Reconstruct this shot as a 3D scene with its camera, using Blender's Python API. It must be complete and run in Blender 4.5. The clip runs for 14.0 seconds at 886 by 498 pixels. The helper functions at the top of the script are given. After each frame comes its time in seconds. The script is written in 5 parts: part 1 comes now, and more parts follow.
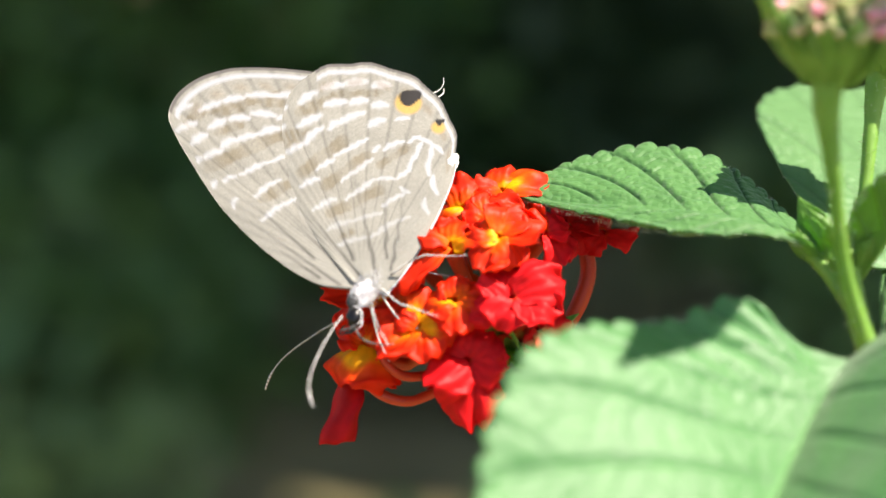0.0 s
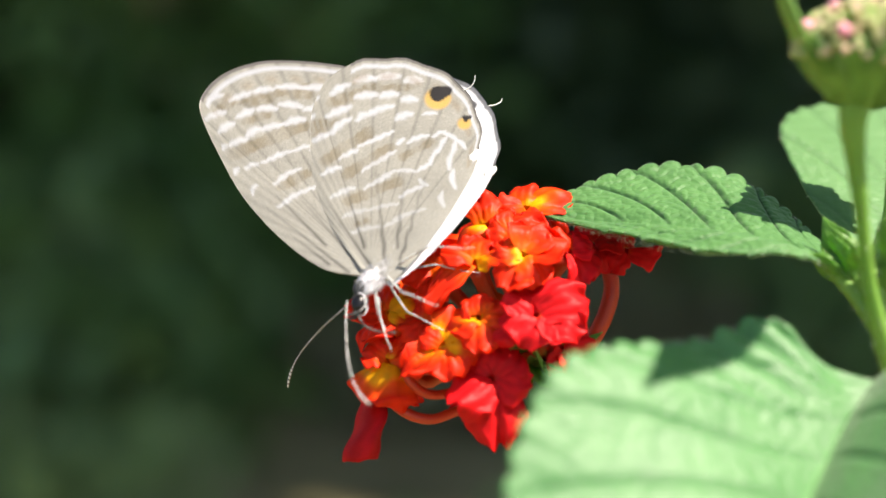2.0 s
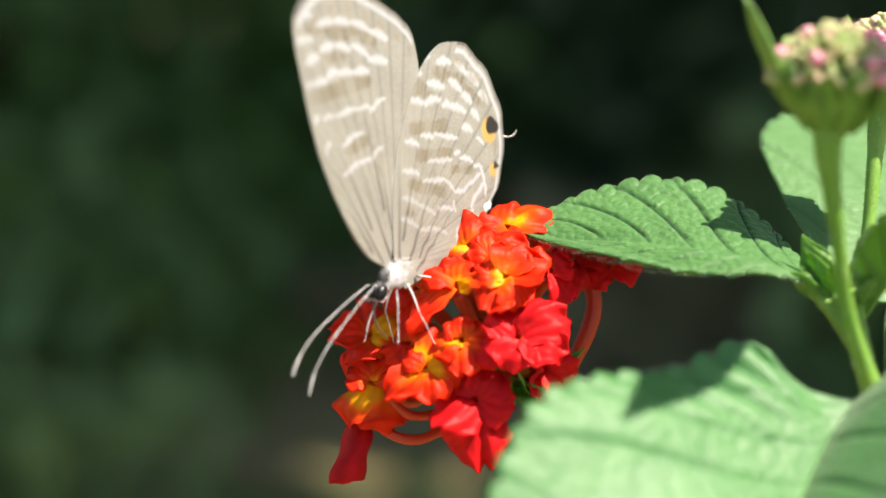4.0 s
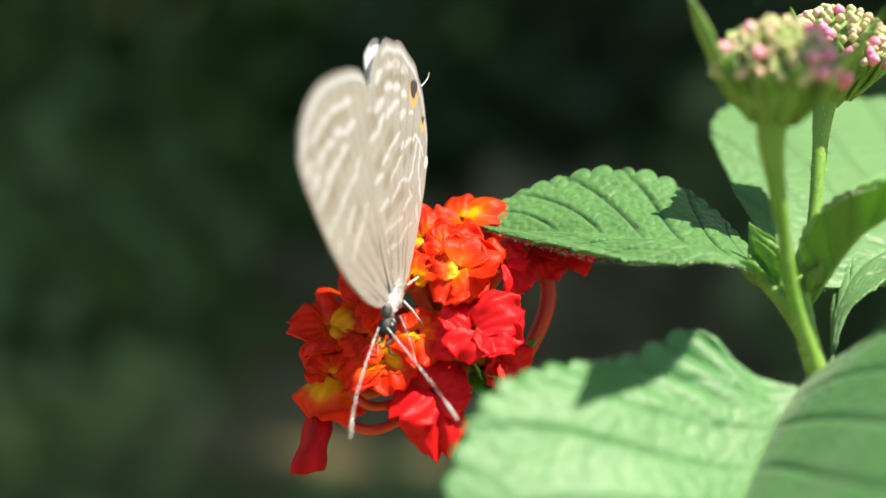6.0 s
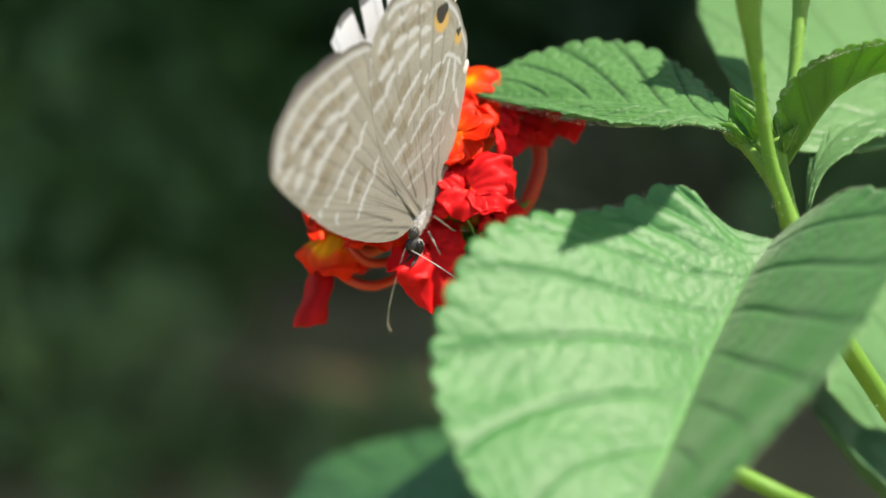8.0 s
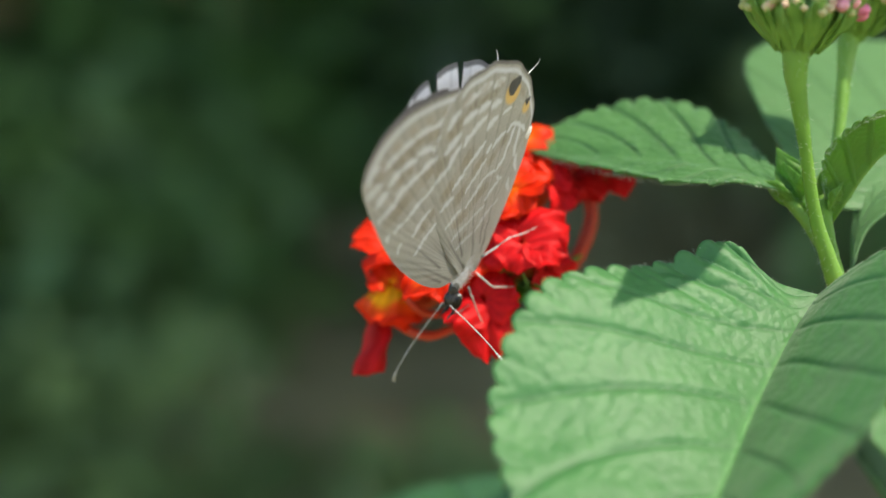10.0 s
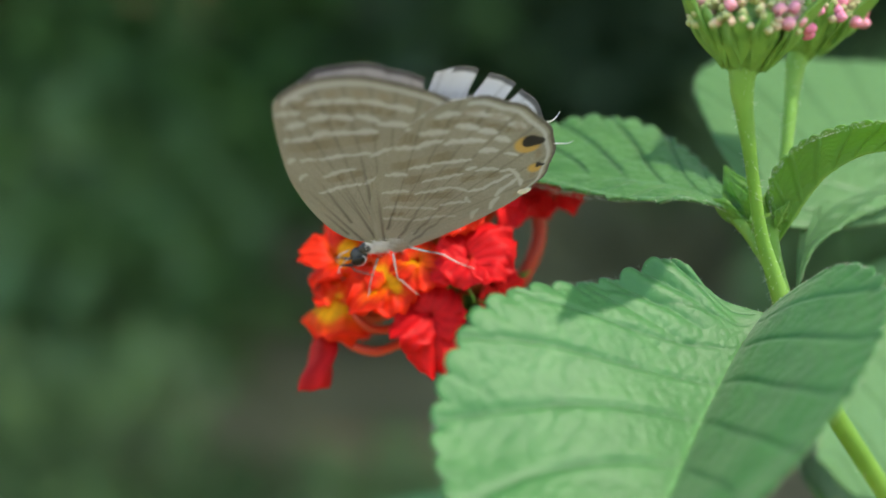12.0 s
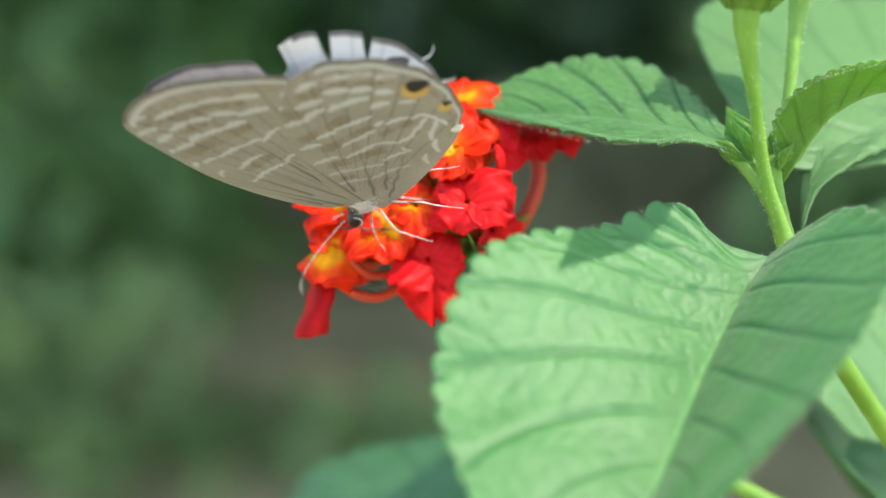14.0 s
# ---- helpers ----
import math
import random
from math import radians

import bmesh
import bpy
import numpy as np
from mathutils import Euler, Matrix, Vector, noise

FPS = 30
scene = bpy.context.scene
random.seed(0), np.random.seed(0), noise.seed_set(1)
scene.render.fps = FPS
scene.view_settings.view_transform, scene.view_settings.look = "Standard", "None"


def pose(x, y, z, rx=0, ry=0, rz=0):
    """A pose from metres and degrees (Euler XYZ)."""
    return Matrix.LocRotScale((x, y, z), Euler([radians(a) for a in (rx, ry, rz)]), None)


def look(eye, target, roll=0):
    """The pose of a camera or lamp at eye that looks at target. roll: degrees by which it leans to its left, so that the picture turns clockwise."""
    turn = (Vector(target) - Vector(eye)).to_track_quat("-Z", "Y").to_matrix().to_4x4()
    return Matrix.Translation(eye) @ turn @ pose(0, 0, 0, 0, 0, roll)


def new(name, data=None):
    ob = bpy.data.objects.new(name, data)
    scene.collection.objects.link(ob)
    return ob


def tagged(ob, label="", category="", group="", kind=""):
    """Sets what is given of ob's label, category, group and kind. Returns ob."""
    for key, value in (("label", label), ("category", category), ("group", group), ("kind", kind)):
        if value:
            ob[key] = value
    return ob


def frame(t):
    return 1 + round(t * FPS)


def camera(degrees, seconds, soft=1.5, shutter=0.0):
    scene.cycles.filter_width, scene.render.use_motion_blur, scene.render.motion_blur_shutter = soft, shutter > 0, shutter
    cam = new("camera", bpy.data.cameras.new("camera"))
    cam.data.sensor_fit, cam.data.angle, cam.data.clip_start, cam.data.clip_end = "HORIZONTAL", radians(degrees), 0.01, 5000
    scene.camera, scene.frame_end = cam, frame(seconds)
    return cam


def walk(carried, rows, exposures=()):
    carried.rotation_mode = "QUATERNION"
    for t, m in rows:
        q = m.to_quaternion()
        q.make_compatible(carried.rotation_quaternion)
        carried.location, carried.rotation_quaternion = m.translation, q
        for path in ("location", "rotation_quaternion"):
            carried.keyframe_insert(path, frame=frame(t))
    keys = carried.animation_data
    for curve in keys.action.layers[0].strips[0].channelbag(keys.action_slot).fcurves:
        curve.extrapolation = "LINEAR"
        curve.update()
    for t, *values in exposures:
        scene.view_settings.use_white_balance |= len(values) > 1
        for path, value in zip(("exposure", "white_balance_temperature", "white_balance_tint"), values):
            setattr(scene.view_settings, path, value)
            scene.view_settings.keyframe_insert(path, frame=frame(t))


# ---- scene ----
# A lycaenid butterfly feeding on a red lantana head, seen close up.
# Lengths of the shrub and the butterfly are in millimetres in a frame that is
# tilted with the view: x right, y away, z up, origin in the flower head.
cam = camera(28.0, 14.0)
cam.data.dof.use_dof = True
cam.data.dof.focus_distance = 0.1045
cam.data.dof.aperture_fstop = 19.0
cam.data.dof.aperture_blades = 7

FRAME = Matrix.Translation((0, 0.10, 0.53)) @ Matrix.Rotation(radians(-10), 4, "X")


def mm(x, y, z):
    """A point of the shrub's frame in world metres."""
    return FRAME @ Vector((x / 1000, y / 1000, z / 1000))


def turn(yaw, pitch, roll):
    return (Matrix.Rotation(radians(yaw), 4, "Z") @ Matrix.Rotation(radians(pitch), 4, "X")
            @ Matrix.Rotation(radians(roll), 4, "Y"))


def set_pose(x, y, z, yaw, pitch, roll):
    return FRAME @ Matrix.Translation((x / 1000, y / 1000, z / 1000)) @ turn(yaw, pitch, roll)


CAMERA_PATH = [
    (0, -0.00, -104.30, -0.00, 0.01, 0.00, -0.00),
    (0.5, 0.69, -103.91, 0.39, -0.48, -0.07, -0.16),
    (1, 0.22, -103.05, -0.18, -0.78, -0.75, -0.38),
    (1.5, 0.34, -103.79, 0.40, -0.47, 0.19, -0.07),
    (2, -0.76, -104.38, 0.30, 0.36, 0.41, -0.27),
    (2.2, -0.70, -104.40, 0.45, -0.19, 0.19, -0.20),
    (4.3, 0.65, -104.85, 4.90, 0.43, -1.50, 1.00),
    (4.5, 0.70, -104.89, 5.00, -0.37, -1.65, 1.09),
    (5, 1.10, -104.80, 5.39, -0.55, -1.56, 1.36),
    (5.5, 1.45, -106.27, 6.61, -0.62, -1.60, 1.42),
    (6, 1.35, -106.61, 5.42, -0.51, -1.97, 1.67),
    (6.5, 1.48, -108.51, 3.78, -0.73, -3.68, 1.85),
    (6.7, 1.70, -109.00, 3.10, -0.13, -2.30, 1.70),
    (6.9, 1.95, -109.60, 2.30, 0.48, -2.60, 1.45),
    (7, 2.06, -109.81, 1.92, 0.16, -3.28, 1.37),
    (7.2, 2.08, -110.20, 1.80, -0.15, -3.84, 1.37),
    (9.3, 2.30, -115.20, 1.20, 0.92, -4.29, 1.66),
    (9.5, 2.30, -115.32, 1.22, 1.16, -3.62, 1.66),
    (10, 1.21, -116.25, 2.39, 1.18, -2.79, 1.12),
    (10.5, 1.18, -115.85, 3.46, 1.20, -2.55, 1.52),
    (11, 1.67, -116.03, 2.20, 0.56, -2.65, 0.98),
    (11.5, 2.19, -116.25, 2.65, 0.04, -2.77, 0.64),
    (12, 2.07, -115.76, 2.22, -0.10, -2.24, 0.62),
    (12.5, 2.34, -116.41, 3.34, 0.06, -2.06, 0.79),
    (13, 1.66, -115.67, 2.17, 0.54, -1.77, 1.38),
    (13.5, 1.14, -116.40, 3.55, -0.24, -2.93, 0.71),
    (14, 1.59, -113.99, 2.86, -0.38, -4.40, 1.01),
]
UPRIGHT = Matrix.Rotation(radians(90), 4, "X")
EXPOSURE = [(0.0, 1.62, 7100, 13), (5.0, 1.48, 7200, 11), (6.6, 1.46, 7200, 9), (7.2, 1.42, 7200, 8), (9.3, 1.75, 7200, 6), (11.0, 2.37, 7150, 5), (12.5, 2.51, 7100, 5), (13.0, 2.78, 7100, 6), (14.0, 2.95, 7100, 8)]
walk(cam, [(t, set_pose(x, y, z, a, b, c) @ UPRIGHT) for t, x, y, z, a, b, c in CAMERA_PATH], EXPOSURE)

# ---- light ----
TO_SUN = Vector((0.54, -0.10, 0.836)).normalized()
world = bpy.data.worlds.new("sky")
scene.world = world
world.use_nodes = True
sky = world.node_tree.nodes.new("ShaderNodeTexSky")
sky.sky_type, sky.sun_disc = "NISHITA", False
sky.sun_elevation = math.asin(TO_SUN.z)
sky.sun_rotation = math.atan2(TO_SUN.x, TO_SUN.y)
background = world.node_tree.nodes["Background"]
background.inputs["Strength"].default_value = 0.095
world.node_tree.links.new(sky.outputs[0], background.inputs["Color"])
sun = new("sun", bpy.data.lights.new("sun", "SUN"))
sun.data.energy, sun.data.angle, sun.data.color = 5.0, radians(0.53), (1.0, 0.95, 0.87)
sun.matrix_basis = look(TO_SUN * 20, (0, 0, 0))


# ---- materials ----
def ramp(nodes, stops):
    r = nodes.new("ShaderNodeValToRGB")
    while len(r.color_ramp.elements) < len(stops):
        r.color_ramp.elements.new(0.5)
    for e, (p, c) in zip(r.color_ramp.elements, stops):
        e.position, e.color = p, (*c, 1)
    return r


def make(name, stops, scale, rough=0.5, through_light=0.0, bump=0.0, fine=None, attribute="", spread=1.0, specular=0.5,
         by_object=0.0, through_tint=(1, 1, 1), sheen=0.0, pebble=0.0):
    """A surface: colours along stops chosen by a noise (and a painted attribute), gloss, relief, and light let through."""
    m = bpy.data.materials.new(name)
    m.use_nodes = True
    nodes, links = m.node_tree.nodes, m.node_tree.links
    bsdf, out = nodes["Principled BSDF"], nodes["Material Output"]
    coord = nodes.new("ShaderNodeTexCoord")
    n1 = nodes.new("ShaderNodeTexNoise")
    n1.inputs["Scale"].default_value, n1.inputs["Detail"].default_value = scale, 5
    links.new(coord.outputs["Object"], n1.inputs["Vector"])
    value = n1.outputs["Fac"]
    if attribute:
        a = nodes.new("ShaderNodeAttribute")
        a.attribute_name = attribute
        mix = nodes.new("ShaderNodeMath")
        mix.operation = "MULTIPLY_ADD"
        off = nodes.new("ShaderNodeMath")
        off.operation = "SUBTRACT"
        links.new(value, off.inputs[0])
        off.inputs[1].default_value = 0.5
        links.new(off.outputs[0], mix.inputs[0])
        mix.inputs[1].default_value = spread
        links.new(a.outputs["Fac"], mix.inputs[2])
        value = mix.outputs[0]
    if by_object:
        info = nodes.new("ShaderNodeObjectInfo")
        add = nodes.new("ShaderNodeMath")
        add.operation = "MULTIPLY_ADD"
        links.new(info.outputs["Random"], add.inputs[0])
        add.inputs[1].default_value = by_object
        links.new(value, add.inputs[2])
        value = add.outputs[0]
    r = ramp(nodes, stops)
    links.new(value, r.inputs[0])
    links.new(r.outputs[0], bsdf.inputs["Base Color"])
    bsdf.inputs["Roughness"].default_value = rough
    bsdf.inputs["Specular IOR Level"].default_value = specular
    if bump:
        n2 = nodes.new("ShaderNodeTexNoise")
        n2.inputs["Scale"].default_value, n2.inputs["Detail"].default_value = fine or scale * 6, 4
        links.new(coord.outputs["Object"], n2.inputs["Vector"])
        b = nodes.new("ShaderNodeBump")
        b.inputs["Distance"].default_value = bump
        b.inputs["Strength"].default_value = 0.7
        links.new(n2.outputs["Fac"], b.inputs["Height"])
        links.new(b.outputs[0], bsdf.inputs["Normal"])
        if pebble:
            cells = nodes.new("ShaderNodeTexVoronoi")
            cells.inputs["Scale"].default_value = 1900
            links.new(coord.outputs["Object"], cells.inputs["Vector"])
            b2 = nodes.new("ShaderNodeBump")
            b2.invert = True
            b2.inputs["Distance"].default_value, b2.inputs["Strength"].default_value = pebble, 0.8
            links.new(cells.outputs["Distance"], b2.inputs["Height"])
            links.new(b2.outputs[0], b.inputs["Normal"])
    bsdf.inputs["Sheen Weight"].default_value = sheen
    bsdf.inputs["Sheen Roughness"].default_value = 0.4
    bsdf.inputs["Sheen Tint"].default_value = (0.85, 1.0, 0.8, 1)
    if through_light:
        t = nodes.new("ShaderNodeBsdfTranslucent")
        tint = nodes.new("ShaderNodeMix")
        tint.data_type, tint.blend_type = "RGBA", "MULTIPLY"
        tint.inputs[0].default_value = 1.0
        links.new(r.outputs[0], tint.inputs[6])
        tint.inputs[7].default_value = (*through_tint, 1)
        links.new(tint.outputs[2], t.inputs["Color"])
        mix = nodes.new("ShaderNodeMixShader")
        mix.inputs[0].default_value = through_light
        links.new(bsdf.outputs[0], mix.inputs[1])
        links.new(t.outputs[0], mix.inputs[2])
        links.new(mix.outputs[0], out.inputs["Surface"])
    return m


def painted(name, rough=0.6, through_light=0.25, bump=0.00002, fine=9000, specular=0.3, grain=0.10, coat="paint", sheen=0.0):
    """A surface whose colour is laid down in the mesh's own colour layer (wing scales, petals), with fine grain over it.
    coat: the layer that colours the light thrown back, where it differs from the light let through."""
    m = bpy.data.materials.new(name)
    m.use_nodes = True
    nodes, links = m.node_tree.nodes, m.node_tree.links
    bsdf, out = nodes["Principled BSDF"], nodes["Material Output"]
    a = nodes.new("ShaderNodeAttribute")
    a.attribute_name = "paint"
    coord = nodes.new("ShaderNodeTexCoord")
    n = nodes.new("ShaderNodeTexNoise")
    n.inputs["Scale"].default_value, n.inputs["Detail"].default_value = fine, 4
    links.new(coord.outputs["Object"], n.inputs["Vector"])
    r = ramp(nodes, [(0.3, (1 - grain * 2, 1 - grain * 2, 1 - grain * 2)), (0.7, (1, 1, 1))])
    links.new(n.outputs["Fac"], r.inputs[0])
    mul = nodes.new("ShaderNodeMix")
    mul.data_type, mul.blend_type = "RGBA", "MULTIPLY"
    mul.inputs[0].default_value = 1.0
    links.new(a.outputs["Color"], mul.inputs[6])
    links.new(r.outputs[0], mul.inputs[7])
    back = nodes.new("ShaderNodeAttribute")
    back.attribute_name = coat
    mul2 = nodes.new("ShaderNodeMix")
    mul2.data_type, mul2.blend_type = "RGBA", "MULTIPLY"
    mul2.inputs[0].default_value = 1.0
    links.new(back.outputs["Color"], mul2.inputs[6])
    links.new(r.outputs[0], mul2.inputs[7])
    links.new(mul2.outputs[2], bsdf.inputs["Base Color"])
    bsdf.inputs["Roughness"].default_value = rough
    bsdf.inputs["Specular IOR Level"].default_value = specular
    b = nodes.new("ShaderNodeBump")
    b.inputs["Distance"].default_value, b.inputs["Strength"].default_value = bump, 0.6
    links.new(n.outputs["Fac"], b.inputs["Height"])
    links.new(b.outputs[0], bsdf.inputs["Normal"])
    bsdf.inputs["Sheen Weight"].default_value = sheen
    bsdf.inputs["Sheen Roughness"].default_value = 0.4
    bsdf.inputs["Sheen Tint"].default_value = (0.97, 0.97, 1.0, 1)
    t = nodes.new("ShaderNodeBsdfTranslucent")
    links.new(mul.outputs[2], t.inputs["Color"])
    mix = nodes.new("ShaderNodeMixShader")
    mix.inputs[0].default_value = through_light
    links.new(bsdf.outputs[0], mix.inputs[1])
    links.new(t.outputs[0], mix.inputs[2])
    links.new(mix.outputs[0], out.inputs["Surface"])
    return m


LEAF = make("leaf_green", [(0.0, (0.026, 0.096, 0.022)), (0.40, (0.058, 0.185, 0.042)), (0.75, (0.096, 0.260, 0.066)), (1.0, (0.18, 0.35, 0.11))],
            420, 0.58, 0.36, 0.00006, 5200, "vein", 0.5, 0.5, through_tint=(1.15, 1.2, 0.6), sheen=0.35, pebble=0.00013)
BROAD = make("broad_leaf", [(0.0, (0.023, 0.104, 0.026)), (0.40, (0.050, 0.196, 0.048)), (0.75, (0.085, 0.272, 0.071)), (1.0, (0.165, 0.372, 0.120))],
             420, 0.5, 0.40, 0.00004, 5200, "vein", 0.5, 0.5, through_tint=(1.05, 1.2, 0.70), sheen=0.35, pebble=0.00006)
PALE_LEAF = make("pale_leaf", [(0.0, (0.068, 0.169, 0.057)), (0.5, (0.106, 0.241, 0.087)), (1.0, (0.202, 0.358, 0.154))],
                 300, 0.5, 0.38, 0.00004, 4200, "vein", 0.4, 0.4, through_tint=(1.1, 1.15, 0.7), sheen=0.12, pebble=0.00006)
YOUNG_LEAF = make("young_leaf", [(0.0, (0.10, 0.25, 0.04)), (0.5, (0.17, 0.37, 0.06)), (1.0, (0.30, 0.50, 0.14))],
                  420, 0.45, 0.58, 0.00004, 5200, "vein", 0.5, 0.5, through_tint=(1.2, 1.2, 0.5), sheen=0.35, pebble=0.00004)
# darker copy of the leaf green, with the low leaves' shade in its colour
SHADED_LEAF = make("shaded_leaf", [(0.0, (0.022, 0.085, 0.026)), (0.5, (0.05, 0.15, 0.05)), (1.0, (0.09, 0.21, 0.078))],
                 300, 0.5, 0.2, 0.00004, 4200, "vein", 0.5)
STEM = make("green_stem", [(0.2, (0.10, 0.24, 0.025)), (0.5, (0.155, 0.33, 0.04)), (0.8, (0.23, 0.40, 0.07))], 260, 0.55, 0.3, 0.00004, 5000)
CALYX = make("calyx_green", [(0.2, (0.08, 0.20, 0.03)), (0.8, (0.19, 0.36, 0.06))], 600, 0.5, 0.2, 0.00003, 6000)
PEDICEL = make("red_tube", [(0.1, (0.38, 0.018, 0.006)), (0.55, (0.50, 0.042, 0.006)), (0.95, (0.46, 0.20, 0.02))], 260, 0.45, 0.16, 0.00003, 6000, "vein", 0.4)
BUD_PINK = make("pink_bud", [(0.2, (0.72, 0.10, 0.26)), (0.55, (0.78, 0.24, 0.39)), (0.9, (0.72, 0.42, 0.42))], 900, 0.5, 0.2, 0.00002, 7000, by_object=0.35)
BUD_GREEN = make("green_bud", [(0.2, (0.30, 0.42, 0.14)), (0.55, (0.48, 0.49, 0.23)), (0.9, (0.66, 0.40, 0.34))], 900, 0.5, 0.2, 0.00002, 7000, by_object=0.4)
PETAL = painted("petal", 0.5, 0.46, 0.00010, 1700, 0.18, 0.07)
SCALES = painted("wing_scales", 0.5, 0.30, 0.000012, 14000, 0.35, 0.10, "coat", 0.22)
FUR = make("pale_fur", [(0.2, (0.46, 0.45, 0.47)), (0.8, (0.78, 0.77, 0.79))], 2600, 0.8, 0.1, 0.00008, 9000)
DARK_FUR = make("dark_head", [(0.3, (0.012, 0.012, 0.013)), (0.8, (0.06, 0.06, 0.06))], 2600, 0.7, 0, 0.00005, 9000)
EYE = make("black_eye", [(0.3, (0.003, 0.003, 0.004)), (0.8, (0.010, 0.009, 0.009))], 2000, 0.3, specular=0.3)
LEGS = make("banded_leg", [(0.35, (0.14, 0.135, 0.13)), (0.5, (0.45, 0.44, 0.42)), (0.8, (0.62, 0.61, 0.58))], 1500, 0.6, 0, 0.00003, 8000)
ANTENNA_PALE = make("antenna_pale", [(0.3, (0.42, 0.41, 0.39)), (0.7, (0.72, 0.71, 0.68))], 2500, 0.6)
ANTENNA_DARK = make("antenna_dark", [(0.3, (0.03, 0.028, 0.026)), (0.7, (0.09, 0.08, 0.075))], 2500, 0.6)
HAIR = make("plant_hair", [(0.2, (0.45, 0.52, 0.36)), (0.8, (0.70, 0.74, 0.58))], 300, 0.4, 0.3)
SOIL = make("grey_soil", [(0.25, (0.115, 0.095, 0.040)), (0.5, (0.19, 0.160, 0.070)), (0.8, (0.26, 0.218, 0.105))], 5, 0.95, 0, 0.02, 30)
HEDGE = make("hedge_leaf", [(0.2, (0.028, 0.078, 0.017)), (0.5, (0.064, 0.146, 0.032)), (0.8, (0.115, 0.21, 0.052))], 3.0, 0.5, 0.2, 0.001, 90)
# hedge leaf darkened: the deep shade inside the foliage is put into the colour
DEEP_SHADE = make("deep_shade_leaf", [(0.2, (0.010, 0.026, 0.008)), (0.5, (0.022, 0.05, 0.014)), (0.8, (0.04, 0.08, 0.022))], 3.0, 0.6, 0.1, 0.001, 90)
FERN = make("low_bush_leaf", [(0.2, (0.036, 0.090, 0.020)), (0.5, (0.080, 0.162, 0.040)), (0.8, (0.135, 0.228, 0.064))], 3.0, 0.5, 0.2, 0.001, 90)
GRASS = make("grass", [(0.2, (0.06, 0.120, 0.032)), (0.6, (0.13, 0.205, 0.062)), (0.9, (0.21, 0.265, 0.115))], 4.0, 0.6, 0.2)
DRY = make("dry_undergrowth", [(0.2, (0.075, 0.085, 0.038)), (0.5, (0.16, 0.158, 0.078)), (0.8, (0.25, 0.235, 0.13))], 3.0, 0.7, 0.15, 0.001, 90)
BARK = make("bark", [(0.2, (0.05, 0.04, 0.03)), (0.8, (0.16, 0.13, 0.10))], 20, 0.9, 0, 0.01, 60)


# ---- mesh helpers ----
def world_of(ob):
    m = ob.matrix_basis.copy()
    while ob.parent:
        ob = ob.parent
        m = ob.matrix_basis @ m
    return m


def place(name, mesh, parent=None, label="", at=None):
    """An object on mesh under parent, at the pose `at` in its parent's space."""
    ob = new(name, mesh)
    if at is not None:
        ob.matrix_basis = at
    if parent is not None:
        ob.parent = parent
    if label:
        tagged(ob, label)
    return ob


def mesh_of(name, verts, faces, material, smooth=True, attribute=None, paint=None, coat=None):
    me = bpy.data.meshes.new(name)
    me.from_pydata([tuple(v) for v in verts], [], [tuple(f) for f in faces])
    me.materials.append(material)
    if attribute is not None:
        me.attributes.new("vein", "FLOAT", "POINT").data.foreach_set("value", np.asarray(attribute, dtype=np.float32))
    for layer, colours in (("paint", paint), ("coat", coat)):
        if colours is not None:
            c = np.ones((len(verts), 4), dtype=np.float32)
            c[:, :3] = colours
            me.attributes.new(layer, "FLOAT_COLOR", "POINT").data.foreach_set("color", c.ravel())
    if smooth:
        me.polygons.foreach_set("use_smooth", [True] * len(me.polygons))
    me.update()
    return me


def spline(points, n):
    """A smooth curve through the points, n samples at even steps of its parameter."""
    p = np.array(points, dtype=float)
    p = np.vstack([2 * p[0] - p[1], p, 2 * p[-1] - p[-2]])
    k = len(p) - 3
    s = np.linspace(0, k, n)
    i = np.minimum(s.astype(int), k - 1)
    f = (s - i)[:, None]
    a, b, c, d = p[i], p[i + 1], p[i + 2], p[i + 3]
    return 0.5 * (2 * b + (c - a) * f + (2 * a - 5 * b + 4 * c - d) * f ** 2 + (3 * b - a - 3 * c + d) * f ** 3)


def even(curve, n):
    """The curve resampled at even lengths."""
    d = np.r_[0, np.cumsum(np.linalg.norm(np.diff(curve, axis=0), axis=1))]
    s = np.linspace(0, d[-1], n)
    return np.stack([np.interp(s, d, curve[:, k]) for k in range(3)], 1)


def grid_faces(rows, cols, wrap=False):
    faces = []
    for i in range(rows - 1):
        for j in range(cols if wrap else cols - 1):
            k = (j + 1) % cols
            faces.append((i * cols + j, i * cols + k, (i + 1) * cols + k, (i + 1) * cols + j))
    return faces


